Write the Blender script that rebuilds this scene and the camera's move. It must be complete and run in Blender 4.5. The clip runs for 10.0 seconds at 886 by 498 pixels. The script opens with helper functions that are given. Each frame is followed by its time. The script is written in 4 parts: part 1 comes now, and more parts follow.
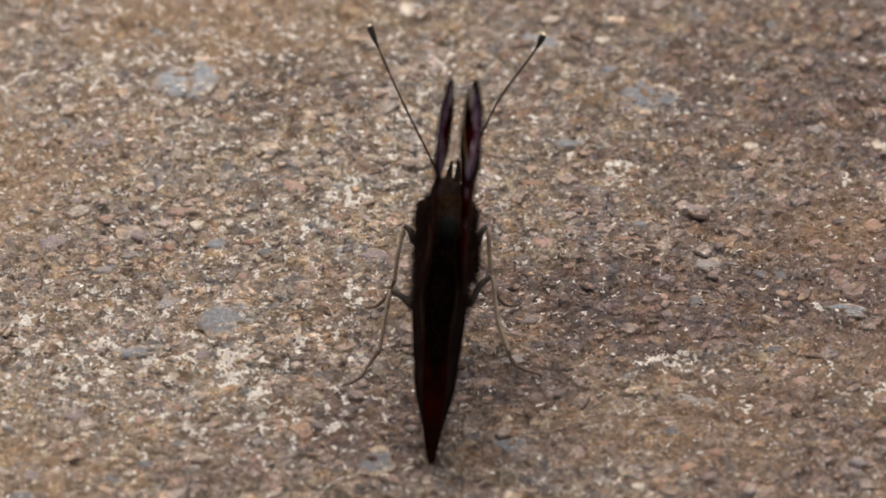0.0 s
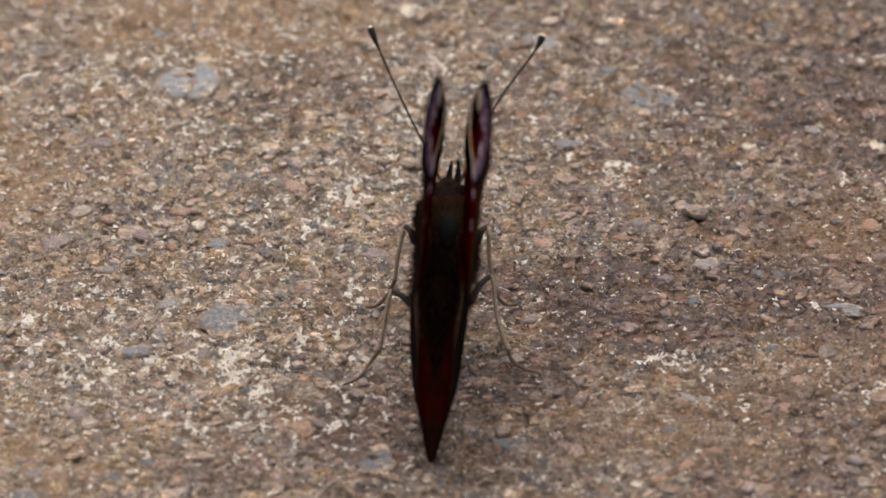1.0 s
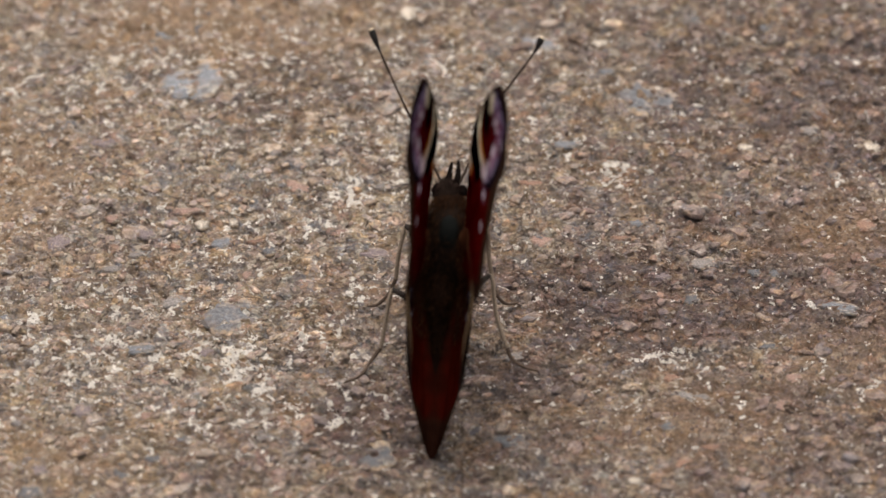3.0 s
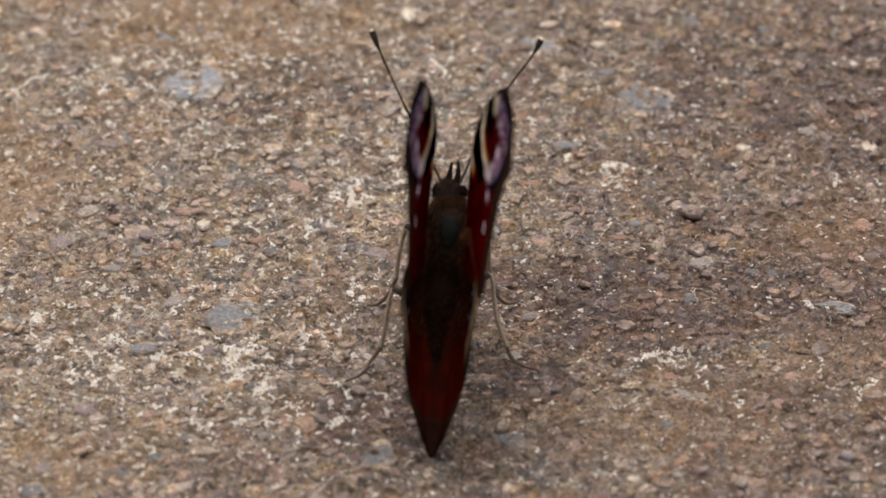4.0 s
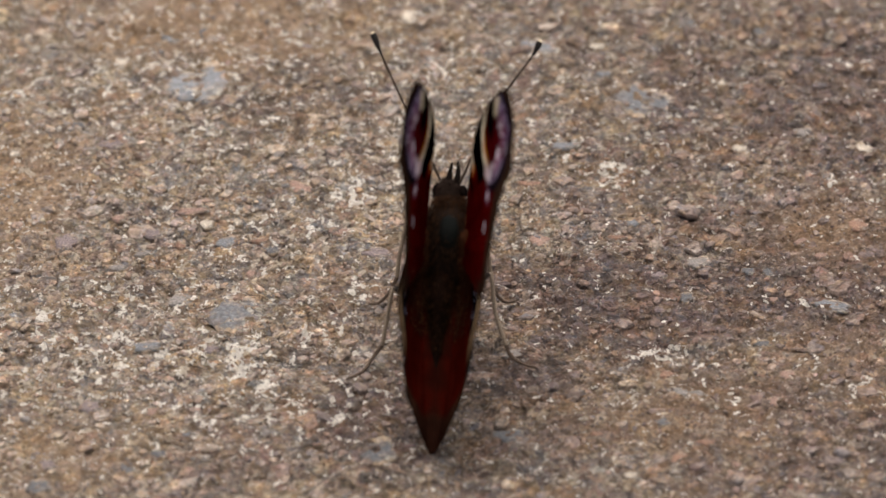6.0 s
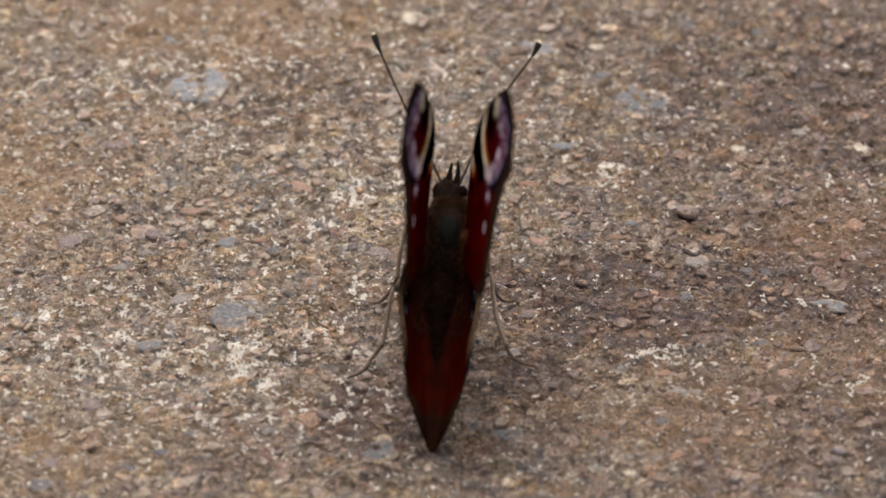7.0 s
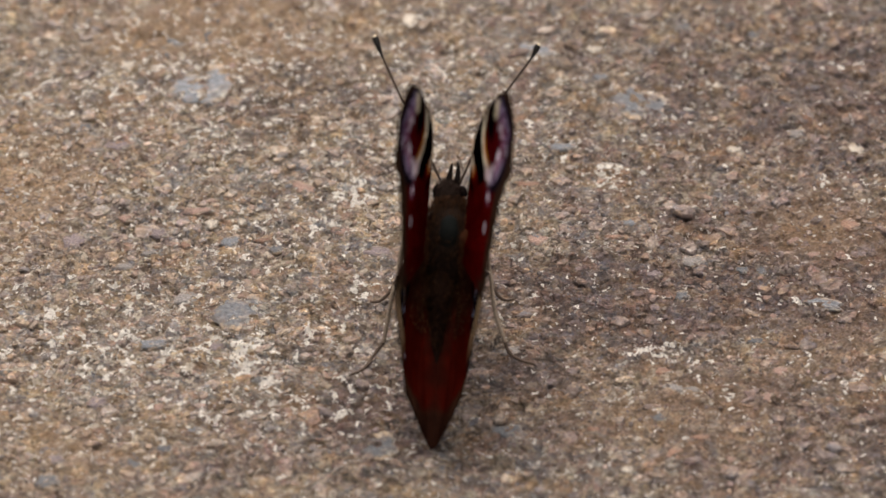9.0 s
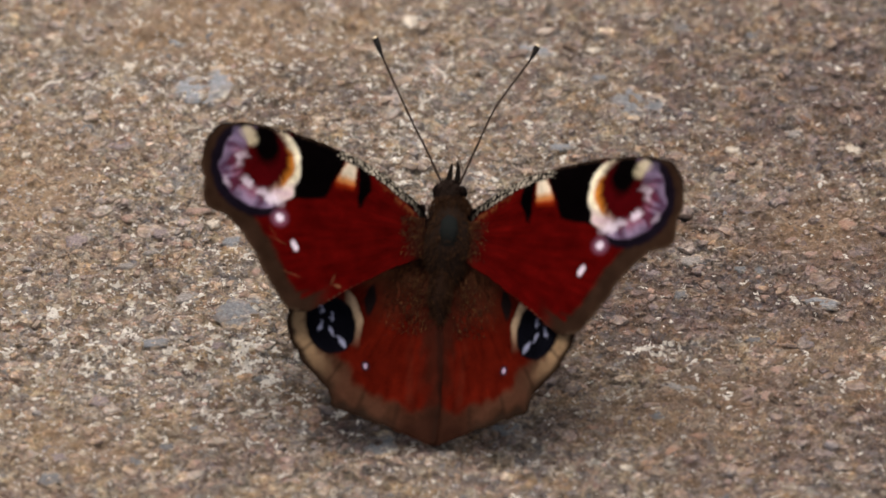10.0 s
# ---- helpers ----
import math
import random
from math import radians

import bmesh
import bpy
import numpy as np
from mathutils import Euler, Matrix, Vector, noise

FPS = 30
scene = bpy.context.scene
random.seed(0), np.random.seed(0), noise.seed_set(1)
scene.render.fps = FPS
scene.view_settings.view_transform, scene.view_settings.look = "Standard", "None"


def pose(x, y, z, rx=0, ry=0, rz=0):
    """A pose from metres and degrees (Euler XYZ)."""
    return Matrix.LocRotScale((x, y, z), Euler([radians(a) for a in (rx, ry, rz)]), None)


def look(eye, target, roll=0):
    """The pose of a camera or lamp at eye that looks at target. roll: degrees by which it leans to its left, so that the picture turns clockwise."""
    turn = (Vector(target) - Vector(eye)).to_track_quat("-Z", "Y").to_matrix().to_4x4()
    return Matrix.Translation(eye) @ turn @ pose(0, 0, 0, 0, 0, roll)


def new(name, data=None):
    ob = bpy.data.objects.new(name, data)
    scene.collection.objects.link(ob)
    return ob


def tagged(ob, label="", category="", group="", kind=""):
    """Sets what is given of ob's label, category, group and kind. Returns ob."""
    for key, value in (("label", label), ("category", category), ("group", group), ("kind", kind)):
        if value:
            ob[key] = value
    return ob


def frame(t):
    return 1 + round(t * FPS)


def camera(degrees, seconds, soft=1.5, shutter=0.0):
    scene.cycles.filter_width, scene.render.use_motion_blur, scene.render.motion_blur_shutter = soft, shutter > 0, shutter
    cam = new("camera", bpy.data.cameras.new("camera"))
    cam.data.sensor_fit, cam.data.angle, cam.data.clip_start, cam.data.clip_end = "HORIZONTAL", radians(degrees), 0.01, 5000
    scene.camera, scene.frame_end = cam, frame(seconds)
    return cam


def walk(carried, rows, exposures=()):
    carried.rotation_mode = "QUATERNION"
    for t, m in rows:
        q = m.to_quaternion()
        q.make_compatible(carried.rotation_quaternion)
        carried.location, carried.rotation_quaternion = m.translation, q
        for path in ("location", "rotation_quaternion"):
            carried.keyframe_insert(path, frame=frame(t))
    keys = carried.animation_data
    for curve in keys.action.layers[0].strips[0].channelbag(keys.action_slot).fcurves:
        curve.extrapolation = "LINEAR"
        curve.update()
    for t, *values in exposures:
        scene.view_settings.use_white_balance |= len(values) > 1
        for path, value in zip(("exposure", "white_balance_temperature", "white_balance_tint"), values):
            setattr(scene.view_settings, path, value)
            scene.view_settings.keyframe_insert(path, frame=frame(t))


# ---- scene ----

MM = 0.001

# ---------------------------------------------------------------- camera
LENS = 9.0
cam = camera(LENS, 10.0, soft=1.5)
YAW, PITCH, ROLL = 3.64, 29.88, 2.53
BUTTERFLY = tagged(new("butterfly"), "peacock butterfly with red wings and eyespots resting on concrete", "butterfly")
BUTTERFLY.matrix_basis = pose(0, 6 * MM, 0, 0, 0, -YAW)
# a shallow depth of field, held on the butterfly
cam.data.dof.use_dof = True
cam.data.dof.focus_object = BUTTERFLY
cam.data.dof.aperture_fstop = 18.5

TILT = 45.0
PATH = [
    (t, pose(x * MM, y * MM, z * MM, 90 - TILT, 0, 0))
    for t, x, y, z in ((0.0, -0.82, -472.53, 484.31), (2.5, -0.85, -480.37, 492.05), (5.0, -0.87, -488.51, 500.07), (7.5, -0.89, -496.95, 508.39), (10.0, -0.91, -505.70, 516.99))
]
walk(cam, PATH, exposures=[(0.0, 0.56, 6830, 13), (10.0, 0.56, 6830, 13)])

# ---------------------------------------------------------------- light: an even, bright overcast sky
SUN_UP, SUN_TURN = 74.0, -8.0
world = bpy.data.worlds.new("overcast_sky")
scene.world = world
world.use_nodes = True
wt = world.node_tree
wt.nodes.clear()
w_out = wt.nodes.new("ShaderNodeOutputWorld")
w_bg = wt.nodes.new("ShaderNodeBackground")
w_sky = wt.nodes.new("ShaderNodeTexSky")
w_sky.sky_type = "NISHITA"
w_sky.sun_disc = False
w_sky.sun_elevation = radians(SUN_UP)
w_sky.sun_rotation = radians(SUN_TURN)
w_sky.dust_density = 4.0
w_hsv = wt.nodes.new("ShaderNodeHueSaturation")
w_hsv.inputs["Saturation"].default_value = 0.25
wt.links.new(w_sky.outputs[0], w_hsv.inputs["Color"])
wt.links.new(w_hsv.outputs[0], w_bg.inputs["Color"])
w_bg.inputs["Strength"].default_value = 0.12
wt.links.new(w_bg.outputs[0], w_out.inputs[0])

sun_data = bpy.data.lights.new("sun", "SUN")
sun_data.energy = 1.9
sun_data.angle = radians(42)
sun_data.color = (1.0, 0.94, 0.86)
sun = new("sun", sun_data)
# the sun stands ahead of the camera, a little to one side
sx, sy = math.sin(radians(SUN_TURN)), math.cos(radians(SUN_TURN))
sun_dir = Vector((sx * math.cos(radians(SUN_UP)), sy * math.cos(radians(SUN_UP)), math.sin(radians(SUN_UP))))
sun.matrix_world = look(sun_dir * 3, (0, 0, 0))


# ---------------------------------------------------------------- material helpers
class Nodes:
    """Short hand for one node material."""

    def __init__(self, name, rough=0.8, spec=0.3):
        self.mat = bpy.data.materials.new(name)
        self.mat.use_nodes = True
        self.t = self.mat.node_tree
        self.b = self.t.nodes["Principled BSDF"]
        self.b.inputs["Roughness"].default_value = rough
        self.b.inputs["Specular IOR Level"].default_value = spec

    def n(self, kind, **inputs):
        node = self.t.nodes.new(kind)
        for key, value in inputs.items():
            self.put(node.inputs[key.replace("_", " ")], value)
        return node

    def put(self, socket, value):
        if isinstance(value, bpy.types.NodeSocket):
            self.t.links.new(value, socket)
        else:
            socket.default_value = value

    def coords(self, scale=1000.0):
        c = self.n("ShaderNodeTexCoord")
        m = self.n("ShaderNodeVectorMath")
        m.operation = "SCALE"
        self.put(m.inputs[0], c.outputs["Object"])
        m.inputs["Scale"].default_value = scale
        return m.outputs[0]

    def bedded(self, vec, x=0.92, y=1.12):
        """The stone's bedding: patterns longer across than deep."""
        m = self.n("ShaderNodeVectorMath")
        m.operation = "MULTIPLY"
        self.put(m.inputs[0], vec)
        m.inputs[1].default_value = (x, y, 1.0)
        return m.outputs[0]

    def noise(self, vec, scale, detail=3.0, rough=0.55, color=False):
        k = self.n("ShaderNodeTexNoise")
        self.put(k.inputs["Vector"], vec)
        k.inputs["Scale"].default_value = scale
        k.inputs["Detail"].default_value = detail
        k.inputs["Roughness"].default_value = rough
        return k.outputs["Color" if color else "Fac"]

    def voronoi(self, vec, scale, feature="F1"):
        k = self.n("ShaderNodeTexVoronoi")
        k.feature = feature
        self.put(k.inputs["Vector"], vec)
        k.inputs["Scale"].default_value = scale
        return k

    def math(self, op, a, b=0.0, c=None, clamp=False):
        k = self.n("ShaderNodeMath")
        k.operation, k.use_clamp = op, clamp
        self.put(k.inputs[0], a)
        self.put(k.inputs[1], b)
        if c is not None:
            self.put(k.inputs[2], c)
        return k.outputs[0]

    def ramp(self, fac, stops, mode="LINEAR"):
        k = self.n("ShaderNodeValToRGB")
        k.color_ramp.interpolation = mode
        e = k.color_ramp.elements
        while len(e) < len(stops):
            e.new(0.5)
        for el, (p, c) in zip(e, stops):
            el.position = p
            el.color = (*c, 1.0) if isinstance(c, tuple) else (c, c, c, 1.0)
        self.put(k.inputs[0], fac)
        return k.outputs[0]

    def mix(self, fac, a, b, blend="MIX"):
        k = self.n("ShaderNodeMix")
        k.data_type, k.blend_type = "RGBA", blend
        self.put(k.inputs[0], fac)
        self.put(k.inputs[6], a if not isinstance(a, tuple) else (*a, 1.0))
        self.put(k.inputs[7], b if not isinstance(b, tuple) else (*b, 1.0))
        return k.outputs[2]

    def attr(self, name):
        k = self.n("ShaderNodeAttribute")
        k.attribute_name = name
        return k

    def bump(self, height, strength, distance):
        k = self.n("ShaderNodeBump")
        k.inputs["Strength"].default_value = strength
        k.inputs["Distance"].default_value = distance
        self.put(k.inputs["Height"], height)
        self.put(self.b.inputs["Normal"], k.outputs[0])

    def color(self, value):
        self.put(self.b.inputs["Base Color"], value)
        return self.mat


GRIT = [
    (0.00, (0.080, 0.058, 0.050)),
    (0.07, (0.190, 0.135, 0.105)),
    (0.20, (0.300, 0.215, 0.150)),
    (0.32, (0.380, 0.285, 0.198)),
    (0.44, (0.380, 0.250, 0.205)),
    (0.56, (0.300, 0.230, 0.205)),
    (0.68, (0.240, 0.230, 0.240)),
    (0.78, (0.310, 0.280, 0.270)),
    (0.86, (0.440, 0.320, 0.235)),
    (0.94, (0.620, 0.530, 0.430)),
]
# loose and bedded chips: rose, grey and mauve stone
CHIP = [
    (0.00, (0.160, 0.120, 0.105)),
    (0.18, (0.290, 0.210, 0.170)),
    (0.36, (0.370, 0.262, 0.215)),
    (0.52, (0.260, 0.232, 0.228)),
    (0.68, (0.330, 0.262, 0.240)),
    (0.84, (0.400, 0.318, 0.262)),
    (1.00, (0.520, 0.450, 0.380)),
]
# what whole patches lean to: rose, blue grey, ochre, plain
TINTS = [(0.00, (1.16, 0.97, 0.95)), (0.22, (1.00, 1.00, 0.98)), (0.42, (0.82, 0.93, 1.04)), (0.60, (1.00, 1.03, 0.94)), (0.78, (1.16, 1.06, 0.84)), (1.00, (1.06, 0.99, 0.92))]


def mineral_color(m, p, q):
    """Concrete paste and its grains: the colour, the loose fine speckle and the relief."""
    big, mid, small, tiny = m.voronoi(q, 0.30), m.voronoi(q, 0.62), m.voronoi(q, 1.20), m.voronoi(q, 2.4)
    sep = [m.n("ShaderNodeSeparateColor", Color=v.outputs["Color"]).outputs for v in (big, mid, small, tiny)]
    c_big, c_mid, c_small, c_tiny = (m.ramp(k[0], GRIT, "LINEAR") for k in sep)
    c = m.mix(m.ramp(m.noise(p, 0.30, 3.0), [(0.44, 0.0), (0.54, 0.9)]), c_mid, c_big)
    c = m.mix(m.ramp(m.noise(p, 0.7, 4.0), [(0.46, 0.0), (0.55, 0.85)]), c, c_small)
    c = m.mix(m.ramp(m.noise(p, 1.2, 3.0), [(0.48, 0.0), (0.58, 0.72)]), c, c_tiny)
    # fine dust evens the grains out
    c = m.mix(m.ramp(m.noise(p, 0.25, 4.0), [(0.38, 0.0), (0.65, 0.26)]), c, (0.350, 0.250, 0.180))
    # patches of rose, blue grey and ochre
    c = m.mix(0.7, c, m.ramp(m.noise(q, 0.16, 5.0, 0.62), [(0.30 + 0.4 * a, b) for a, b in TINTS]), "MULTIPLY")
    c = m.mix(0.55, c, m.ramp(sep[1][2], TINTS), "MULTIPLY")
    # blotches and fine speckle
    blot = m.ramp(m.noise(q, 0.55, 4.0, 0.6), [(0.34, 0.66), (0.50, 1.05), (0.66, 1.52)])
    c = m.mix(1.0, c, blot, "MULTIPLY")
    fine = m.ramp(m.noise(p, 1.9, 5.0, 0.66), [(0.34, 0.60), (0.47, 0.92), (0.55, 1.08), (0.68, 1.48)])
    c = m.mix(1.0, c, fine, "MULTIPLY")
    # crevices filled with dark soil
    soil = m.ramp(m.noise(q, 1.05, 5.0, 0.66), [(0.33, 1.0), (0.40, 0.0)])
    c = m.mix(m.math("MULTIPLY", soil, 0.55), c, (0.080, 0.056, 0.043))
    # thin dark joints under the edges of the larger grains
    rim = m.voronoi(q, 0.42, "DISTANCE_TO_EDGE").outputs["Distance"]
    joint = m.math("MULTIPLY", m.ramp(rim, [(0.012, 1.0), (0.065, 0.0)]), m.ramp(m.noise(p, 0.45, 3.0), [(0.48, 0.0), (0.60, 0.85)]))
    c = m.mix(joint, c, (0.070, 0.050, 0.040))
    return c, fine, sep, (mid, small), m.math("MAXIMUM", soil, joint)


def warped(m, p, scale=0.9, amount=1.0):
    warp = m.n("ShaderNodeVectorMath")
    warp.operation = "MULTIPLY_ADD"
    m.put(warp.inputs[0], m.noise(p, scale, 5.0, 0.65, True))
    warp.inputs[1].default_value = (amount, amount, amount)
    m.put(warp.inputs[2], p)
    return warp.outputs[0]


def ground_material():
    m = Nodes("weathered_concrete", 0.86, 0.3)
    p = m.bedded(m.coords())
    q = warped(m, p)
    c, fine, sep, cells, soil = mineral_color(m, p, q)
    # stains of their own shape: grey soot (butterfly's shade painted in), ochre clay
    dark, ochre, white = (m.attr(k).outputs["Fac"] for k in ("soot_shade", "clay", "lime"))
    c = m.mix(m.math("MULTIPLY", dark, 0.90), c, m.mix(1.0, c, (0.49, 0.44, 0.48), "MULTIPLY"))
    c = m.mix(m.math("MULTIPLY", ochre, 0.62), c, m.mix(1.0, (0.42, 0.275, 0.165), fine, "MULTIPLY"))
    # lime crust, in crisp broken flakes
    crust = m.math("ADD", m.noise(q, 0.82, 5.0, 0.60), m.math("MULTIPLY", white, 0.165))
    crust = m.math("ADD", crust, m.math("MULTIPLY", m.math("SUBTRACT", sep[2][2], 0.5), 0.10))
    crust = m.ramp(crust, [(0.636, 0.0), (0.656, 1.0)])
    crust = m.math("MULTIPLY", crust, m.ramp(m.noise(p, 2.3, 4.0, 0.65), [(0.35, 0.4), (0.43, 1.0)]))
    c = m.mix(m.math("MULTIPLY", crust, 0.95), c, m.mix(0.25, (0.97, 0.91, 0.83), fine, "MULTIPLY"))
    # single pale mineral grains
    pale = m.math("MULTIPLY", m.ramp(sep[2][1], [(0.915, 0.0), (0.93, 1.0)]), m.ramp(m.noise(p, 0.20, 3.0), [(0.42, 0.15), (0.58, 0.9)]))
    pale = m.math("MULTIPLY", pale, m.math("SUBTRACT", 1.0, m.math("MULTIPLY", dark, 0.8, clamp=True)))
    c = m.mix(pale, c, m.mix(0.5, (0.66, 0.57, 0.46), fine, "MULTIPLY"))
    grain = m.math("MULTIPLY", m.math("GREATER_THAN", sep[3][1], 0.983), m.math("SUBTRACT", 1.0, m.math("MULTIPLY", dark, 0.6, clamp=True)))
    c = m.mix(m.math("MULTIPLY", grain, 0.85), c, (0.80, 0.73, 0.64))
    height = m.math("ADD", m.math("MULTIPLY", cells[0].outputs["Distance"], -0.35), m.math("MULTIPLY", m.noise(p, 3.2, 6.0, 0.72), 1.0))
    height = m.math("ADD", height, m.math("MULTIPLY", cells[1].outputs["Distance"], -0.30))
    height = m.math("SUBTRACT", height, m.math("MULTIPLY", soil, 0.40))
    m.bump(m.math("ADD", height, m.math("MULTIPLY", crust, 0.15)), 1.0, 0.0009)
    m.put(m.b.inputs["Roughness"], m.ramp(m.noise(p, 5.0, 2.0), [(0.35, 0.45), (0.6, 0.95)]))
    return m.color(c)


def chip_material(per_island):
    m = Nodes("stone_chip_loose" if per_island else "stone_chip", 0.8, 0.3)
    if per_island:
        rnd = m.n("ShaderNodeNewGeometry").outputs["Random Per Island"]
        p = m.coords()
    else:
        rnd = m.n("ShaderNodeObjectInfo").outputs["Random"]
        p = m.coords(2.4)
        shift = m.n("ShaderNodeVectorMath")
        shift.operation = "ADD"
        m.put(shift.inputs[0], p)
        m.put(shift.inputs[1], m.math("MULTIPLY", rnd, 90.0))
        p = shift.outputs[0]
    q = warped(m, p)
    paste, fine, sep, cells, soil = mineral_color(m, p, q)
    c = m.mix(1.0, m.ramp(rnd, CHIP), fine, "MULTIPLY")
    c = m.mix(m.ramp(m.noise(p, 0.9, 4.0, 0.65), [(0.36, 0.25), (0.58, 0.95)]), c, paste)
    # the grey soot and the painted shade lie on the chips too
    c = m.mix(m.math("MULTIPLY", m.attr("soot_shade").outputs["Fac"], 0.80), c, m.mix(1.0, c, (0.49, 0.44, 0.48), "MULTIPLY"))
    m.bump(m.noise(p, 2.5, 6.0, 0.7), 0.9, 0.0005)
    return m.color(c)


def pebble_material(name, rgb):
    """Flush stones, half hidden under the paste; built at unit size, so the grain is set for a stone of 5 mm."""
    m = Nodes(name, 0.7, 0.3)
    p = m.coords(5.0)
    q = warped(m, p)
    paste, fine, sep, cells, soil = mineral_color(m, p, q)
    c = m.mix(1.0, rgb, m.ramp(m.noise(p, 2.6, 6.0, 0.72), [(0.28, 0.40), (0.5, 1.0), (0.72, 1.75)]), "MULTIPLY")
    c = m.mix(m.ramp(m.noise(p, 0.7, 5.0, 0.7), [(0.47, 0.06), (0.63, 0.70)]), c, paste)
    far = m.n("ShaderNodeVectorMath")
    far.operation = "LENGTH"
    m.put(far.inputs[0], m.coords(1.0))
    rim = m.math("ADD", far.outputs["Value"], m.math("MULTIPLY", m.noise(p, 1.1, 5.0, 0.7), 0.55))
    c = m.mix(m.ramp(rim, [(0.62, 0.0), (0.72, 0.9)]), c, paste)
    m.bump(m.noise(p, 2.2, 6.0, 0.7), 1.0, 0.0005)
    return m.color(c)


def wing_material(name):
    m = Nodes(name, 0.9, 0.0)
    p = m.coords()
    c = m.attr("pattern").outputs["Color"]
    # rows of minute scales
    sc = m.n("ShaderNodeSeparateColor", Color=m.voronoi(p, 8.0).outputs["Color"]).outputs[0]
    c = m.mix(1.0, c, m.ramp(sc, [(0.0, 0.86), (1.0, 1.14)]), "MULTIPLY")
    c = m.mix(1.0, c, m.ramp(m.noise(p, 0.45, 4.0), [(0.3, 0.72), (0.7, 1.22)]), "MULTIPLY")
    m.bump(m.math("ADD", m.math("MULTIPLY", sc, 0.2), m.noise(p, 2.0, 3.0)), 0.3, 0.00012)
    return m.color(c)


def fur_material(name, stops):
    m = Nodes(name, 0.7, 0.05)
    return m.color(m.ramp(m.n("ShaderNodeNewGeometry").outputs["Random Per Island"], stops))


def body_material(name, rgb, rough=0.85, spread=0.5, spec=0.2):
    m = Nodes(name, rough, spec)
    p = m.coords()
    c = m.mix(1.0, rgb, m.ramp(m.noise(p, 3.0, 4.0, 0.65), [(0.25, 1 - spread), (0.75, 1 + spread)]), "MULTIPLY")
    m.bump(m.noise(p, 6.0, 3.0), 0.5, 0.0002)
    return m.color(c)


MAT_GROUND = ground_material()
MAT_CHIP, MAT_CHIPS = chip_material(False), chip_material(True)
MAT_WING = wing_material("wing_scales")
MAT_THORAX = body_material("thorax_cuticle", (0.012, 0.007, 0.005), 0.9, 0.5, 0.08)
MAT_SHIELD = body_material("thorax_shield", (0.0048, 0.0060, 0.0057), 0.7, 0.5, 0.06)
MAT_ABDOMEN = body_material("abdomen_cuticle", (0.013, 0.0060, 0.0040), 0.9, 0.5, 0.05)
MAT_FUR = fur_material("fur_brown", [(0.0, (0.011, 0.0048, 0.0027)), (0.6, (0.033, 0.0138, 0.0064)), (1.0, (0.070, 0.032, 0.013))])
MAT_FUR_DARK = fur_material("fur_dark", [(0.0, (0.0050, 0.0023, 0.0018)), (1.0, (0.019, 0.0080, 0.0052))])
MAT_FUR_GOLD = fur_material("fur_bronze", [(0.0, (0.020, 0.0055, 0.0028)), (0.8, (0.040, 0.0120, 0.0052)), (1.0, (0.17, 0.085, 0.034))])
MAT_EYE = body_material("compound_eye", (0.0040, 0.0024, 0.0020), 0.75, 0.4, 0.02)
MAT_PALP = body_material("palp_scales", (0.007, 0.0048, 0.004), 0.85, 0.5, 0.05)
MAT_FEMUR = body_material("leg_dark", (0.022, 0.016, 0.013), 0.6, 0.4)
MAT_TIBIA = body_material("leg_tan", (0.30, 0.235, 0.175), 0.6, 0.35)
MAT_TARSUS = body_material("leg_brown", (0.085, 0.058, 0.042), 0.6, 0.4)
MAT_ANTENNA = body_material("antenna_brown", (0.032, 0.019, 0.012), 0.5, 0.4)
MAT_CLUB = body_material("antenna_black", (0.010, 0.008, 0.007), 0.45, 0.3)
MAT_TIP = body_material("antenna_cream", (0.75, 0.62, 0.42), 0.6, 0.2)


# ---------------------------------------------------------------- mesh helpers
def mesh_object(name, verts, faces, material, parent=None, label="", smooth=True):
    me = bpy.data.meshes.new(name)
    me.from_pydata([tuple(v) for v in verts], [], [tuple(f) for f in faces])
    me.materials.append(material)
    me.polygons.foreach_set("use_smooth", [smooth] * len(me.polygons))
    me.update()
    ob = new(name, me)
    ob.parent = parent
    return tagged(ob, label) if label else ob


def part(name, bm, material, parent, label=""):
    me = bpy.data.meshes.new(name)
    bm.to_mesh(me)
    bm.free()
    me.materials.append(material)
    me.polygons.foreach_set("use_smooth", [True] * len(me.polygons))
    ob = new(name, me)
    ob.parent = parent
    return tagged(ob, label) if label else ob


def spline(points, n, closed=False):
    """A smooth line through the points, n steps between neighbours."""
    pts = np.array(points, float)
    m = len(pts)
    out = []
    for k in range(m if closed else m - 1):
        if closed:
            a, b, c, d = pts[(k - 1) % m], pts[k], pts[(k + 1) % m], pts[(k + 2) % m]
        else:
            a, b, c, d = pts[max(k - 1, 0)], pts[k], pts[k + 1], pts[min(k + 2, m - 1)]
        for u in np.arange(n) / n:
            out.append(0.5 * (2 * b + (c - a) * u + (2 * a - 5 * b + 4 * c - d) * u**2 + (3 * b - a - 3 * c + d) * u**3))
    if not closed:
        out.append(pts[-1])
    return np.array(out)


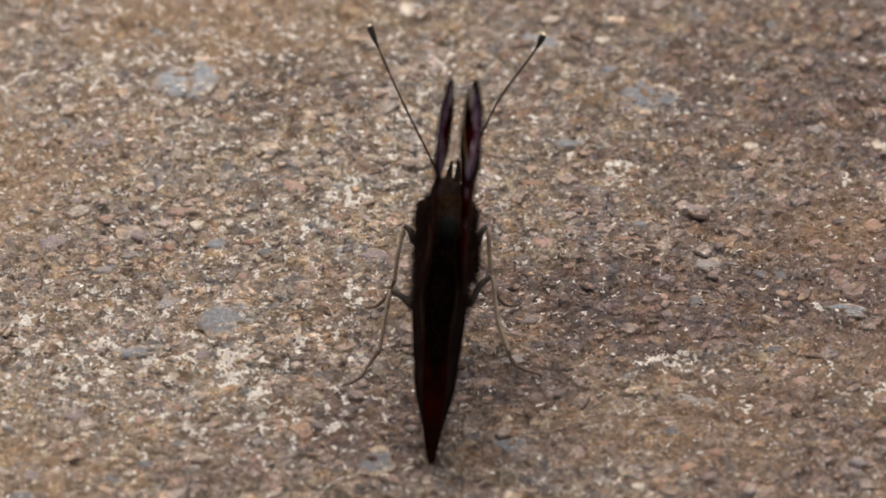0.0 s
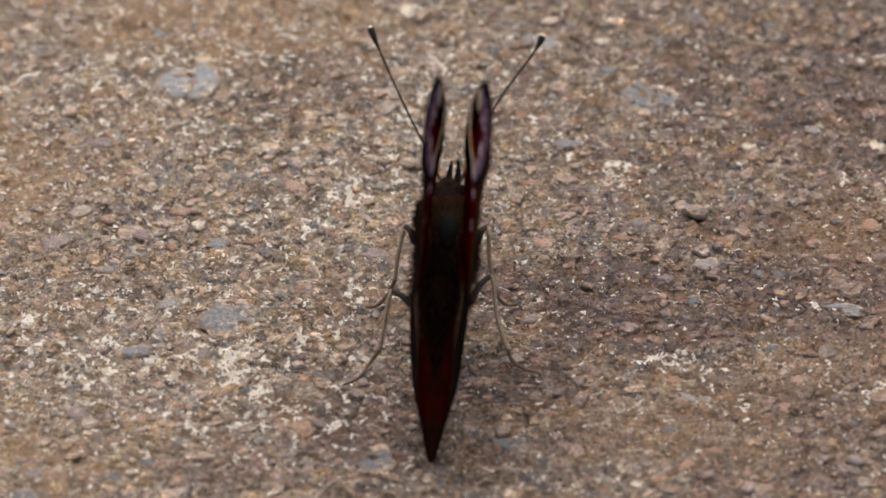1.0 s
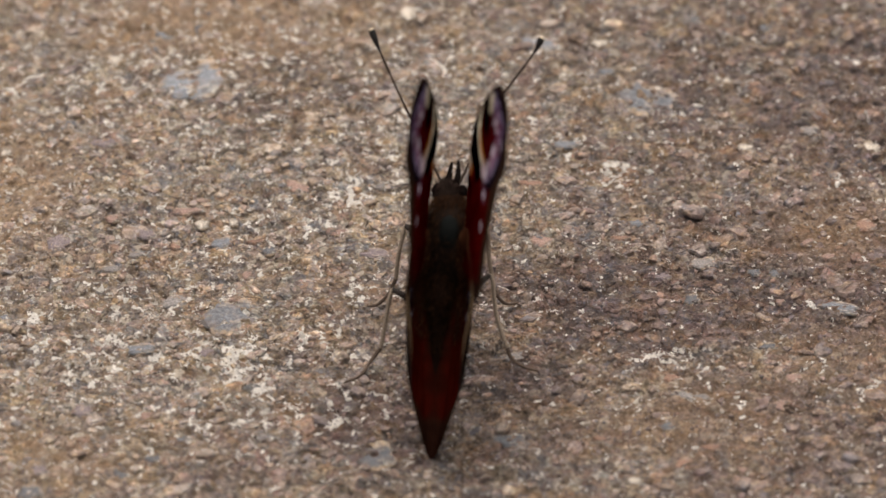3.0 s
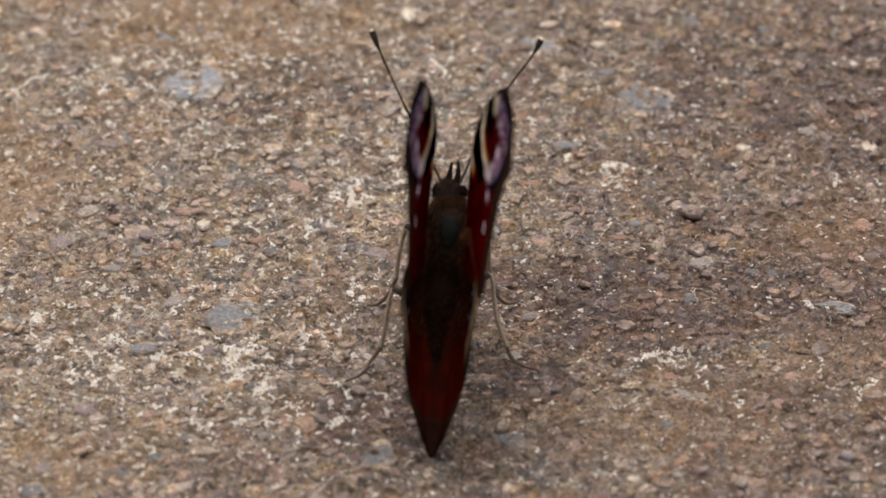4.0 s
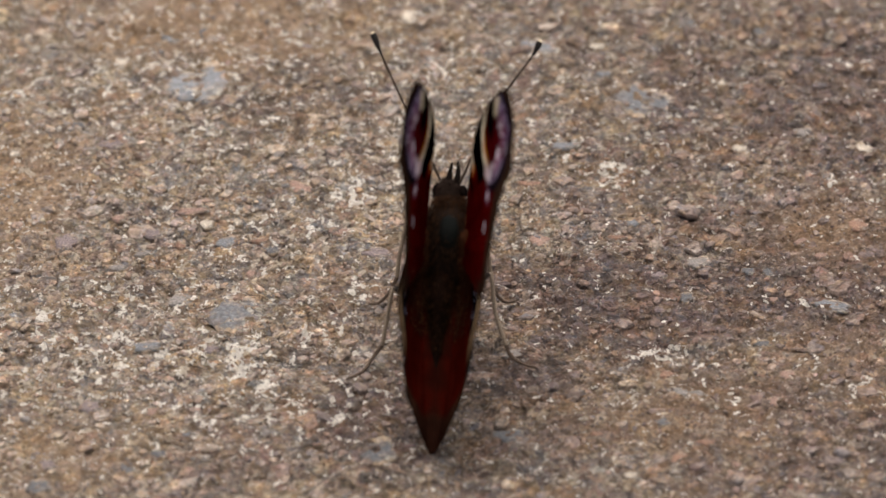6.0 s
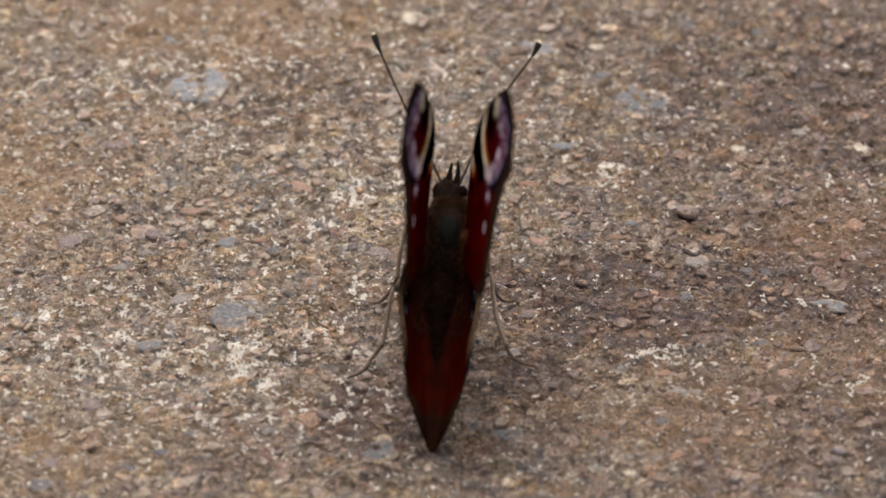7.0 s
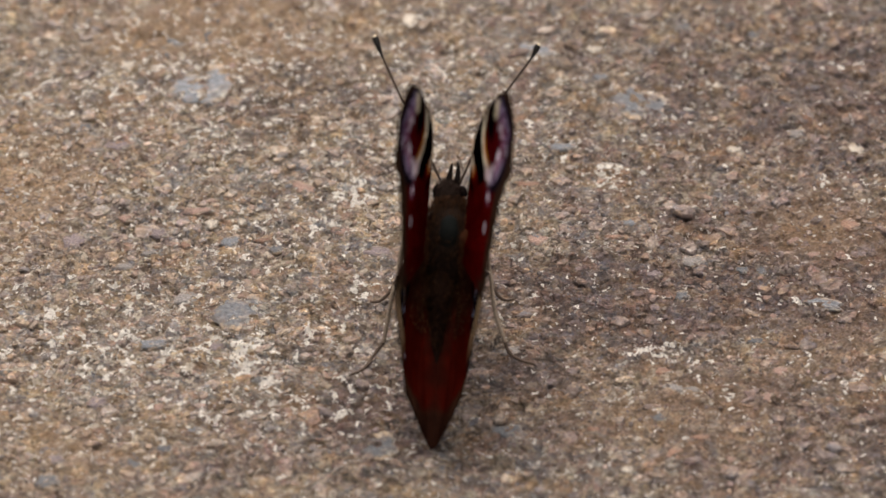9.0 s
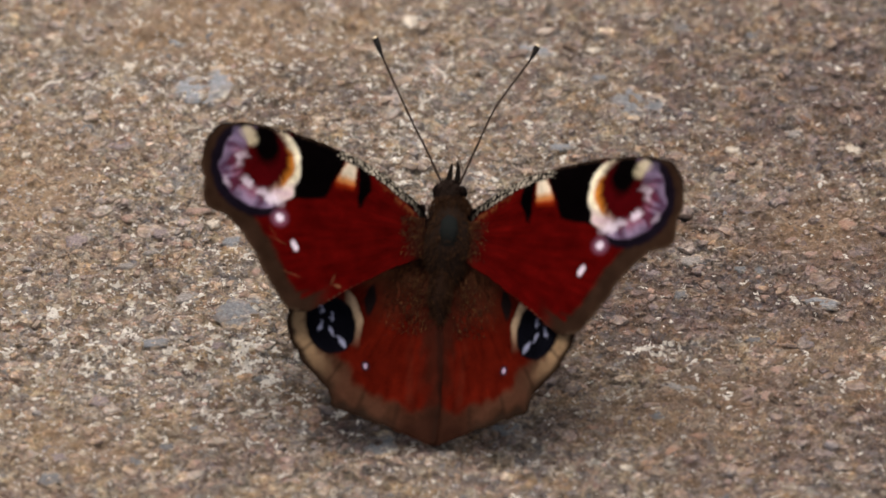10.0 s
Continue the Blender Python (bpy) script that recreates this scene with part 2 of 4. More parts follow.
def tube(path, radii, sides=10):
    """A bmesh round a line, with the radius given along it (both in mm)."""
    bm = bmesh.new()
    path = np.array(path, float)
    rad = np.interp(np.linspace(0, 1, len(path)), np.linspace(0, 1, len(radii)), radii)
    rings = []
    for k, (p, r) in enumerate(zip(path, rad)):
        d = Vector(path[min(k + 1, len(path) - 1)] - path[max(k - 1, 0)]).normalized()
        u = d.orthogonal().normalized() if k == 0 else (u - d * u.dot(d)).normalized()
        v = d.cross(u)
        rings.append([bm.verts.new((Vector(p) + (u * math.cos(a) + v * math.sin(a)) * r) * MM) for a in np.arange(sides) * 2 * math.pi / sides])
    for a, b in zip(rings, rings[1:]):
        for k in range(sides):
            bm.faces.new((a[k], a[(k + 1) % sides], b[(k + 1) % sides], b[k]))
    bm.faces.new(rings[0][::-1])
    bm.faces.new(rings[-1])
    return bm


def lattice_noise(x, y, seed):
    """Smooth noise from 0 to 1 over arrays of places, one lump to a unit."""
    xi, yi = np.floor(x).astype(np.int64), np.floor(y).astype(np.int64)
    u, v = x - xi, y - yi
    u, v = u * u * (3 - 2 * u), v * v * (3 - 2 * v)

    def h(a, b):
        return hashed(a, b, seed)

    return (h(xi, yi) * (1 - u) + h(xi + 1, yi) * u) * (1 - v) + (h(xi, yi + 1) * (1 - u) + h(xi + 1, yi + 1) * u) * v


def hashed(a, b, seed):
    k = (a * 374761393 + b * 668265263 + seed * 974634277) & 0x7FFFFFFF
    k = ((k ^ (k >> 13)) * 1274126177) & 0x7FFFFFFF
    k = ((k ^ (k >> 16)) * 461845907) & 0x7FFFFFFF
    return ((k ^ (k >> 15)) & 0xFFFFFF) / float(0xFFFFFF)


def grains(x, y, size, seed):
    """Angular grains: a tilted flat facet for each cell of a random mosaic; 0 to 1."""
    x, y = x / size, y / size
    xi, yi = np.floor(x).astype(np.int64), np.floor(y).astype(np.int64)
    best, z = np.full(x.shape, 9.0), np.zeros(x.shape)
    for dx in (-1, 0, 1):
        for dy in (-1, 0, 1):
            a, b = xi + dx, yi + dy
            cx, cy = a + hashed(a, b, seed), b + hashed(a, b, seed + 1)
            ex, ey = x - cx, y - cy
            d = ex * ex + ey * ey
            near = d < best
            facet = hashed(a, b, seed + 2) + 2.0 * (hashed(a, b, seed + 3) - 0.5) * ex + 2.0 * (hashed(a, b, seed + 4) - 0.5) * ey - 0.5 * d
            z = np.where(near, facet, z)
            best = np.where(near, d, best)
    return z


def relief(x, y):
    """Height of the ground in mm at places in mm."""
    wx = x + 1.2 * (lattice_noise(x * 0.9, y * 0.9, 5) - 0.5)
    wy = y + 1.2 * (lattice_noise(x * 0.9, y * 0.9, 6) - 0.5)
    z = 0.8 * (lattice_noise(x / 15, y / 15, 1) - 0.5) + 0.35 * (lattice_noise(x / 4, y / 4, 2) - 0.5)
    wx, wy = wx * 0.90, wy * 1.12
    z = z + 0.50 * (grains(wx, wy, 2.9, 11) - 0.5) + 0.38 * (grains(wx, wy, 1.3, 21) - 0.5) + 0.19 * (grains(wx, wy, 0.6, 31) - 0.5)
    return z - 0.2


# ---------------------------------------------------------------- ground: one sheet of weathered concrete
def spread(lo, hi, step, far):
    inner = np.arange(lo, hi + step / 2, step)
    out = [step * 1.6]
    while sum(out) < far:
        out.append(out[-1] * 1.6)
    steps = np.cumsum(out)
    return np.concatenate([(lo - steps)[::-1], inner, hi + steps])


def blobs(x, y, spots):
    out = np.zeros(x.shape)
    wob = 0.55 + 0.9 * lattice_noise(x / 6, y / 6, 40) * (0.6 + 0.8 * lattice_noise(x / 2.2, y / 2.2, 41))
    for cx, cy, rx, ry, s in spots:
        out = np.maximum(out, s * np.exp(-(((x - cx) / rx) ** 2 + ((y - cy) / ry) ** 2)) * wob)
    return np.clip(out, 0, 1)


# stains and painted shade: x, y, half width, half depth (mm), strength
LIME_NEAR = [
    (-50.4, -0.67, 2.83, 2.2, 1), (-36.5, -0.18, 1.98, 1.8, 1), (-42.6, 4.7, 2.26, 1.2, 0.6), (-25.4, -8.4, 3.5, 3.4, 1.2),
    (-42.6, -11.8, 2.41, 1.4, 0.8), (-50.5, -5.2, 4.2, 2.6, 0.8), (-42.1, -7.9, 2.83, 1.4, 0.8), (-32.8, -14.6, 2.97, 1.4, 0.8),
    (-23.1, -17.5, 2.97, 2, 0.7), (-40.2, -20.3, 2.83, 2.6, 0.7), (-31.4, -17.5, 2.55, 1.6, 0.8), (-16.5, -4.1, 3.5, 3, 0.9),
    (-18.8, 8.7, 2.83, 2, 0.6), (-11, 3.7, 2.12, 2.4, 0.8), (-47.7, -7, 2.83, 1.4, 0.8), (-54, 7.7, 1.7, 1.4, 0.5),
    (-44.3, -21.2, 2.83, 1.4, 0.6), (-27.6, -4.1, 2.12, 1.6, 0.4),
]
LIME_FAR = [
    (-26.6, 40, 2.41, 2, 0.8), (-30.5, 34.4, 2.26, 1.6, 0.8), (-45.9, 46.9, 1.98, 1.5, 0.6), (-38.2, 27.4, 3.1, 2, 0.5),
    (-41.1, 22.6, 1.56, 0.9, 0.7), (-12.6, 21.3, 4.2, 3, 1.1), (-16.8, 15.7, 3.5, 2.6, 0.7), (-0.43, 44.8, 2.41, 4.4, 0.8),
    (4.7, 25.3, 3.1, 1.4, 1), (21.1, 25.9, 2.41, 2.6, 1), (10.4, 34.7, 4.2, 2.4, 0.5), (-22.7, 26.9, 3.5, 2, 0.4),
    (-5.5, 35.3, 2.83, 3, 0.6), (-9.8, 32.1, 3.5, 3, 0.5), (-55.7, 40, 2.41, 2, 0.5), (52.6, 45.8, 1.84, 1.2, 0.9),
    (-34.5, 15.7, 1.7, 1, 0.6),
]
LIME_SOOTY = [
    (21.6, -13.7, 2.41, 2, 0.7), (26, -6.5, 4.2, 1.2, 1), (43.9, 2.27, 1.7, 0.9, 1.2), (49.9, -12.7, 2.41, 1.6, 0.8),
    (18.8, -1.35, 2.41, 0.9, 0.6), (48.2, 22.8, 8.5, 3, 0.25), (31.5, -7.9, 3.5, 1.4, 0.6), (28, -7.9, 1.84, 0.8, 0.8),
    (21.7, -10.3, 0.71, 1.2, 0.8), (33.3, -14.2, 2.83, 1.2, 0.6), (36.6, -19.3, 7.1, 3, 0.3), (29.8, -17, 1.42, 0.8, 0.7),
]
LIME_THIN = [(-38, -4, 24, 12, 0.5), (-30, -14, 26, 8, 0.5), (-30, 42, 26, 14, 0.4), (-4, 34, 22, 20, 0.4), (-24, 16, 22, 14, 0.3)]
# grey soot; rows around the butterfly's feet and tail paint in its soft shadow
SOOT_SHADE = [
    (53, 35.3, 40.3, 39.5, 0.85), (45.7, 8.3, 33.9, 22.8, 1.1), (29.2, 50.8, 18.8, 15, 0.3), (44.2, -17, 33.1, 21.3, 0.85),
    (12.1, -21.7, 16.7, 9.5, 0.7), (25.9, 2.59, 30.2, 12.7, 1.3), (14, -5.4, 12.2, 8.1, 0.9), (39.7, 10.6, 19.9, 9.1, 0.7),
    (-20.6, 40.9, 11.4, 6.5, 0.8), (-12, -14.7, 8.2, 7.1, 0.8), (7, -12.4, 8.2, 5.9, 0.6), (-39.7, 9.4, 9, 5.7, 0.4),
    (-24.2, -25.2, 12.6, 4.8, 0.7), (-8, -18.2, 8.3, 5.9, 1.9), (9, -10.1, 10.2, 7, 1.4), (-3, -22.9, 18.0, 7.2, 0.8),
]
CLAY = [
    (-53.3, 23, 6.8, 10.1, 1.2), (-31.2, 54.1, 20.6, 7.5, 1.2), (-26.4, 48.6, 7.5, 5.4, 0.9), (48.5, 16.2, 8.9, 6.8, 0.7),
    (27.1, -16.4, 16.5, 7.1, 0.6), (-46.3, -22.9, 14.6, 7.2, 0.6), (48, -7.8, 10.2, 7, 0.6),
]
GROUND_PATCHES = {"lime": LIME_NEAR + LIME_FAR + LIME_SOOTY + LIME_THIN, "soot_shade": SOOT_SHADE, "clay": CLAY}


def ground():
    xs, ys = spread(-66, 66, 0.3, 60000), spread(-42, 68, 0.3, 60000)
    x, y = np.meshgrid(xs, ys)
    fade = np.clip(1.6 - np.maximum(np.abs(x) / 90, np.abs(y) / 90), 0, 1)
    z = relief(x, y) * fade
    n, m = len(xs), len(ys)
    idx = np.arange(n * m).reshape(m, n)
    me = bpy.data.meshes.new("ground")
    quads = np.stack([idx[:-1, :-1], idx[:-1, 1:], idx[1:, 1:], idx[1:, :-1]], -1).reshape(-1, 4)
    me.from_pydata((np.stack([x, y, z], -1).reshape(-1, 3) * MM).tolist(), [], quads.tolist())
    for name, spots in GROUND_PATCHES.items():
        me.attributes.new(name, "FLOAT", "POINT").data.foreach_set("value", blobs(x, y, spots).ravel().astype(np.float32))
    me.materials.append(MAT_GROUND)
    me.polygons.foreach_set("use_smooth", [True] * len(me.polygons))
    return tagged(new("ground", me), "weathered brown concrete with stone chips, lime crust and grit", "ground", kind="structure")


GROUND = ground()


def chip_shape(rng, flat=0.35, corners=7):
    """An angular stone chip one unit long: rim, bevelled shoulder and a tilted top."""
    ang = np.sort((np.arange(corners) + rng.uniform(-0.35, 0.35, corners)) * 2 * math.pi / corners)
    rad = rng.uniform(0.30, 0.58, corners) if corners < 12 else 0.47 + 0.07 * np.sin(2 * ang + rng.uniform(0, 6)) + 0.06 * np.sin(3 * ang + rng.uniform(0, 6)) + 0.05 * np.sin(5 * ang + rng.uniform(0, 6)) + rng.uniform(-0.06, 0.06, corners)
    sq = rng.uniform(0.55, 1.0)
    ring = np.stack([np.cos(ang) * rad, np.sin(ang) * rad * sq], -1)
    tilt = rng.uniform(-0.25, 0.25, 2)
    rows = []
    for k, h in ((1.0, -0.5), (1.0, 0.15), (0.90, 0.80), (0.55, 0.97)):
        pts = ring * k
        hz = h * flat + (pts @ tilt) * flat * (h > 0) + rng.uniform(-0.05, 0.05, corners) * flat
        rows.append(np.column_stack([pts, hz]))
    verts = np.concatenate(rows + [[[0, 0, flat]]])
    faces = []
    for r in range(3):
        for k in range(corners):
            a, b = r * corners + k, r * corners + (k + 1) % corners
            faces.append((a, b, b + corners, a + corners))
    top = 3 * corners
    faces += [(top + k, top + (k + 1) % corners, 4 * corners) for k in range(corners)]
    return verts, faces


# ---------------------------------------------------------------- the butterfly
BODY = pose(-0.17 * MM, -5.91 * MM, 16.0 * MM, PITCH, ROLL, 0)
HINGE = 2.38


def smooth(a, b, x):
    t = np.clip((x - a) / (b - a), 0, 1)
    return t * t * (3 - 2 * t)


def paint(c, mask, rgb):
    return c + mask[:, None] * (np.array(rgb)[None] - c)


def ellipse(o, f, cx, cy, rx, ry, turn=0.0):
    """1 on the rim, less inside."""
    a = radians(turn)
    dx, dy = o - cx, f - cy
    return np.hypot((dx * math.cos(a) + dy * math.sin(a)) / rx, (dy * math.cos(a) - dx * math.sin(a)) / ry)


def polygon_mask(o, f, pts, soft=0.35):
    """1 inside a convex polygon, with a soft rim."""
    pts = np.array(pts, float)
    area = sum(pts[k - 1][0] * pts[k][1] - pts[k][0] * pts[k - 1][1] for k in range(len(pts)))
    d = np.full(o.shape, 99.0)
    for k in range(len(pts)):
        a, b = pts[k - 1], pts[k]
        e = (b - a) / np.linalg.norm(b - a) * (1 if area > 0 else -1)
        d = np.minimum(d, e[0] * (f - a[1]) - e[1] * (o - a[0]))
    return smooth(-soft, soft, d)


FORE_RIM = [(0.2, 0.6), (3.7, 3.2), (8.6, 5.5), (13.8, 6.8), (19.5, 7.9), (25.8, 8.5), (29.6, 8.2), (31.7, 6.4), (32.4, 3.9), (31.9, 0.8), (31.6, -2.1), (28.8, -3.4), (26.5, -5.1), (24.4, -8.0), (22.5, -10.9), (20.0, -13.6), (16.9, -14.0), (12.0, -11.0), (5.8, -7.3), (0.4, -4.3)]
HIND_RIM = [(-0.9, 0.5), (4.1, 1.2), (9.8, 0.2), (14.7, -3.6), (17.9, -8.0), (18.7, -11.2), (18.3, -13.3), (17.3, -15.6), (15.2, -17.9), (13.3, -19.9), (12.5, -21.9), (9.8, -22.7), (6.5, -23.7), (3.6, -24.6), (1.2, -25.4), (-0.2, -26.0), (-0.9, -25.0), (-1.2, -21.5), (-1.6, -14.8), (-1.8, -7.6), (-1.4, -1.8)]

RED = (0.054, 0.0013, 0.0011)
BROWN = (0.023, 0.0115, 0.0072)
BLACK = (0.0012, 0.0007, 0.0008)
CREAM = (0.80, 0.72, 0.52)
LILAC = (0.118, 0.084, 0.135)
WHITE = (0.66, 0.57, 0.66)


def streaks(o, f, base, seed, fine=40.0):
    """Noise drawn out along the veins, about 0."""
    a = np.arctan2(f - base[1], o - base[0])
    r = np.hypot(f - base[1], o - base[0])
    return lattice_noise(a * fine, r * 0.45, seed) - 0.5


def fore_pattern(o, f, edge):
    """Upper side of the forewing; edge: mm from the rim."""
    w = lattice_noise(o * 0.7, f * 0.7, 51) - 0.5
    w2 = lattice_noise(o * 2.6, f * 2.6, 52) - 0.5
    st = streaks(o, f, (-2.0, -1.5), 54)
    o2, f2 = o + 0.5 * w + 0.12 * w2 + 0.2 * st, f + 0.4 * w - 0.12 * w2
    c = np.tile(np.array(RED), (len(o), 1)) * (1 + 0.5 * st)[:, None]
    c = paint(c, 0.3 * smooth(11, 1, o), (0.030, 0.0024, 0.0018))
    c = paint(c, 0.75 * smooth(4.0, 0.0, o + 2 * w), (0.022, 0.0070, 0.0045))
    # black fields along the front edge
    c = paint(c, polygon_mask(o2, f2, [(20.8, 9.4), (21.2, 0.0), (18.6, -0.1), (15.3, 0.6), (13.0, 4.6), (12.6, 8.4)], 0.28), BLACK)
    c = paint(c, polygon_mask(o2, f2, [(11.2, 5.6), (10.5, 0.0), (10.0, 0.2), (8.8, 2.4), (9.1, 5.6)], 0.28), BLACK)
    # cream wedge that runs into orange and red
    wedge = polygon_mask(o2, f2, [(12.1, 6.2), (11.6, 5.7), (11.4, 1.8), (14.5, 1.2)], 0.25)
    c = paint(c, wedge * smooth(1.6, 3.4, f2), (0.40, 0.035, 0.006))
    c = paint(c, wedge * smooth(2.4, 3.1, f2), (0.50, 0.20, 0.06))
    c = paint(c, wedge * smooth(3.0, 4.0, f2), (0.64, 0.55, 0.42))
    # costa: black with fine pale bars, bronze towards the base
    costa = (f > -1) & (o < 14.0)
    bars = smooth(0.15, 0.70, np.sin(o * 10.5 + 5.0 * w2 + 3.0 * w)) * smooth(-0.30, -0.05, lattice_noise(o * 1.7, edge * 3.5, 53) - 0.5 + 0.2 * w2)
    band = costa * smooth(1.30, 1.0, edge)
    c = paint(c, band, BLACK)
    c = paint(c, band * bars * smooth(0.10, 0.30, edge) * smooth(1.30, 1.0, edge) * smooth(0.5, 6.0, o), (0.56, 0.49, 0.39))
    c = paint(c, costa * smooth(2.6, 1.5, edge + w2) * smooth(1.2, 1.5, edge) * smooth(9, 4, o) * 0.35 * (w2 > 0.02), (0.20, 0.085, 0.030))
    c = paint(c, smooth(0.22, 0.10, edge) * smooth(8, 14, o), (0.10, 0.062, 0.040))
    # brown border
    outer = smooth(16.0, 20.5, o - 0.55 * (f + 4))
    wide = 2.3 - 0.5 * smooth(0, 8, f) + 0.5 * w
    c = paint(c, outer * (o > 18) * smooth(wide + 0.7, wide - 0.3, edge), BROWN)
    low = (f < -3) * smooth(13, 17, o)
    c = paint(c, low * smooth(2.4, 1.0, edge + 0.8 * w + 1.2 * st), BROWN)
    c = paint(c, 0.35 * smooth(0.5, 0.2, edge) * (o > 18), (0.085, 0.055, 0.036))
    # great eyespot: dark rim, lilac outside, cream crescent inside
    e = ellipse(o2, f2, 24.5, 3.4, 5.4, 5.3)
    disc = smooth(1.03, 0.95, e)
    c = paint(c, smooth(1.24, 1.10, ellipse(o2, f2, 24.8, 3.3, 5.4, 5.4)) * smooth(22.5, 25.0, o - 0.4 * (f - 3)), (0.0050, 0.0035, 0.0065))
    c = paint(c, disc, LILAC)
    rays = lattice_noise(np.arctan2(f2 - 5.0, o2 - 23.2) * 10.0, e * 1.6, 57) - 0.5
    grainy = lattice_noise(o * 1.6 + f * 0.7, f * 1.6, 58) - 0.5
    c = paint(c, disc * smooth(0.05, 0.40, rays + 0.5 * grainy) * 0.6, (0.27, 0.20, 0.30))
    c = paint(c, disc * smooth(0.05, -0.2, rays + 0.6 * grainy) * 0.8, (0.050, 0.018, 0.045))
    # maroon inside, streaked outwards
    c = paint(c, disc * smooth(0.88, 0.60, e + 0.5 * rays) * 0.75, (0.070, 0.009, 0.018))
    c = paint(c, disc * smooth(0.95, 0.60, e) * smooth(0.08, 0.30, rays), (0.17, 0.055, 0.090))
    crescent = disc * smooth(24.3, 23.0, o2 - 0.12 * (f2 - 4) + 0.8 * grainy) * smooth(-1.6, 0.8, f2)
    c = paint(c, crescent, CREAM)
    c = paint(c, crescent * smooth(-0.1, 0.3, grainy) * 0.5, (0.52, 0.46, 0.33))
    c = paint(c, crescent * smooth(2.4, 0.0, f2), (0.44, 0.30, 0.36))
    c = paint(c, crescent * smooth(1.08, 0.88, ellipse(o2, f2, 23.4, 3.8, 3.5, 3.0)) * smooth(23.5, 21.5, o2), (0.50, 0.17, 0.022))
    c = paint(c, smooth(1.30, 0.80, ellipse(o2 + 0.6 * rays, f2, 24.1, 4.4, 3.0, 4.0, 8)), (0.040, 0.0012, 0.0020))
    c = paint(c, smooth(1.25, 0.70, ellipse(o2, f2, 24.1, 6.4, 1.7, 3.0, -14)), BLACK)
    c = paint(c, smooth(1.35, 0.60, ellipse(o2 + 0.7 * grainy, f2, 26.5, 7.0, 0.95, 1.35, -38)) * 0.85, (0.46, 0.39, 0.26))
    c = paint(c, smooth(1.3, 0.7, ellipse(o2, f2, 27.7, 6.6, 0.8, 1.5, -30)) * 0.6, (0.12, 0.09, 0.15))
    for cx, cy, rx, ry, tw, k in ((27.2, 3.9, 0.6, 1.0, 15, 0.45), (26.2, 1.2, 0.75, 0.5, 20, 0.75), (22.9, -0.4, 1.5, 0.65, 18, 0.85), (24.6, 0.2, 0.6, 0.4, 40, 0.35), (28.5, 0.9, 0.7, 0.4, 60, 0.35)):
        c = paint(c, smooth(1.7, 0.2, ellipse(o2 + 0.9 * grainy, f2 + 0.5 * rays, cx, cy, rx, ry, tw)) * k, WHITE)
    # dark front rim
    c = paint(c, smooth(0.50, 0.28, edge) * (o > 14) * smooth(3.0, 5.5, f), (0.018, 0.011, 0.008))
    # two white spots
    c = paint(c, smooth(1.5, 0.5, ellipse(o, f, 21.6, -2.8, 1.1, 1.0)) * 0.35, (0.35, 0.16, 0.26))
    c = paint(c, smooth(1.4, 0.55, ellipse(o + 0.3 * w2, f, 21.6, -2.8, 0.58, 0.54)), WHITE)
    c = paint(c, smooth(1.3, 0.65, ellipse(o + 0.3 * w2, f, 19.25, -6.0, 0.42, 0.74, -20)), WHITE)
    return c


def worn_fore_pattern(o, f, edge):
    """The same wing with scales rubbed off in pale scratches."""
    c = fore_pattern(o, f, edge)
    for cx, cy, long, wide, tw, k in ((21.6, -5.6, 1.3, 0.06, 20, 0.22), (22.4, -4.6, 1.0, 0.06, 48, 0.16), (19.6, -9.6, 1.5, 0.08, 12, 0.25), (13.6, -9.6, 0.8, 0.10, -70, 0.25), (12.9, -10.3, 0.6, 0.15, 10, 0.5)):
        c = paint(c, smooth(1.3, 0.5, ellipse(o, f, cx, cy, long, wide, tw)) * k, (0.30, 0.15, 0.075))
    return c


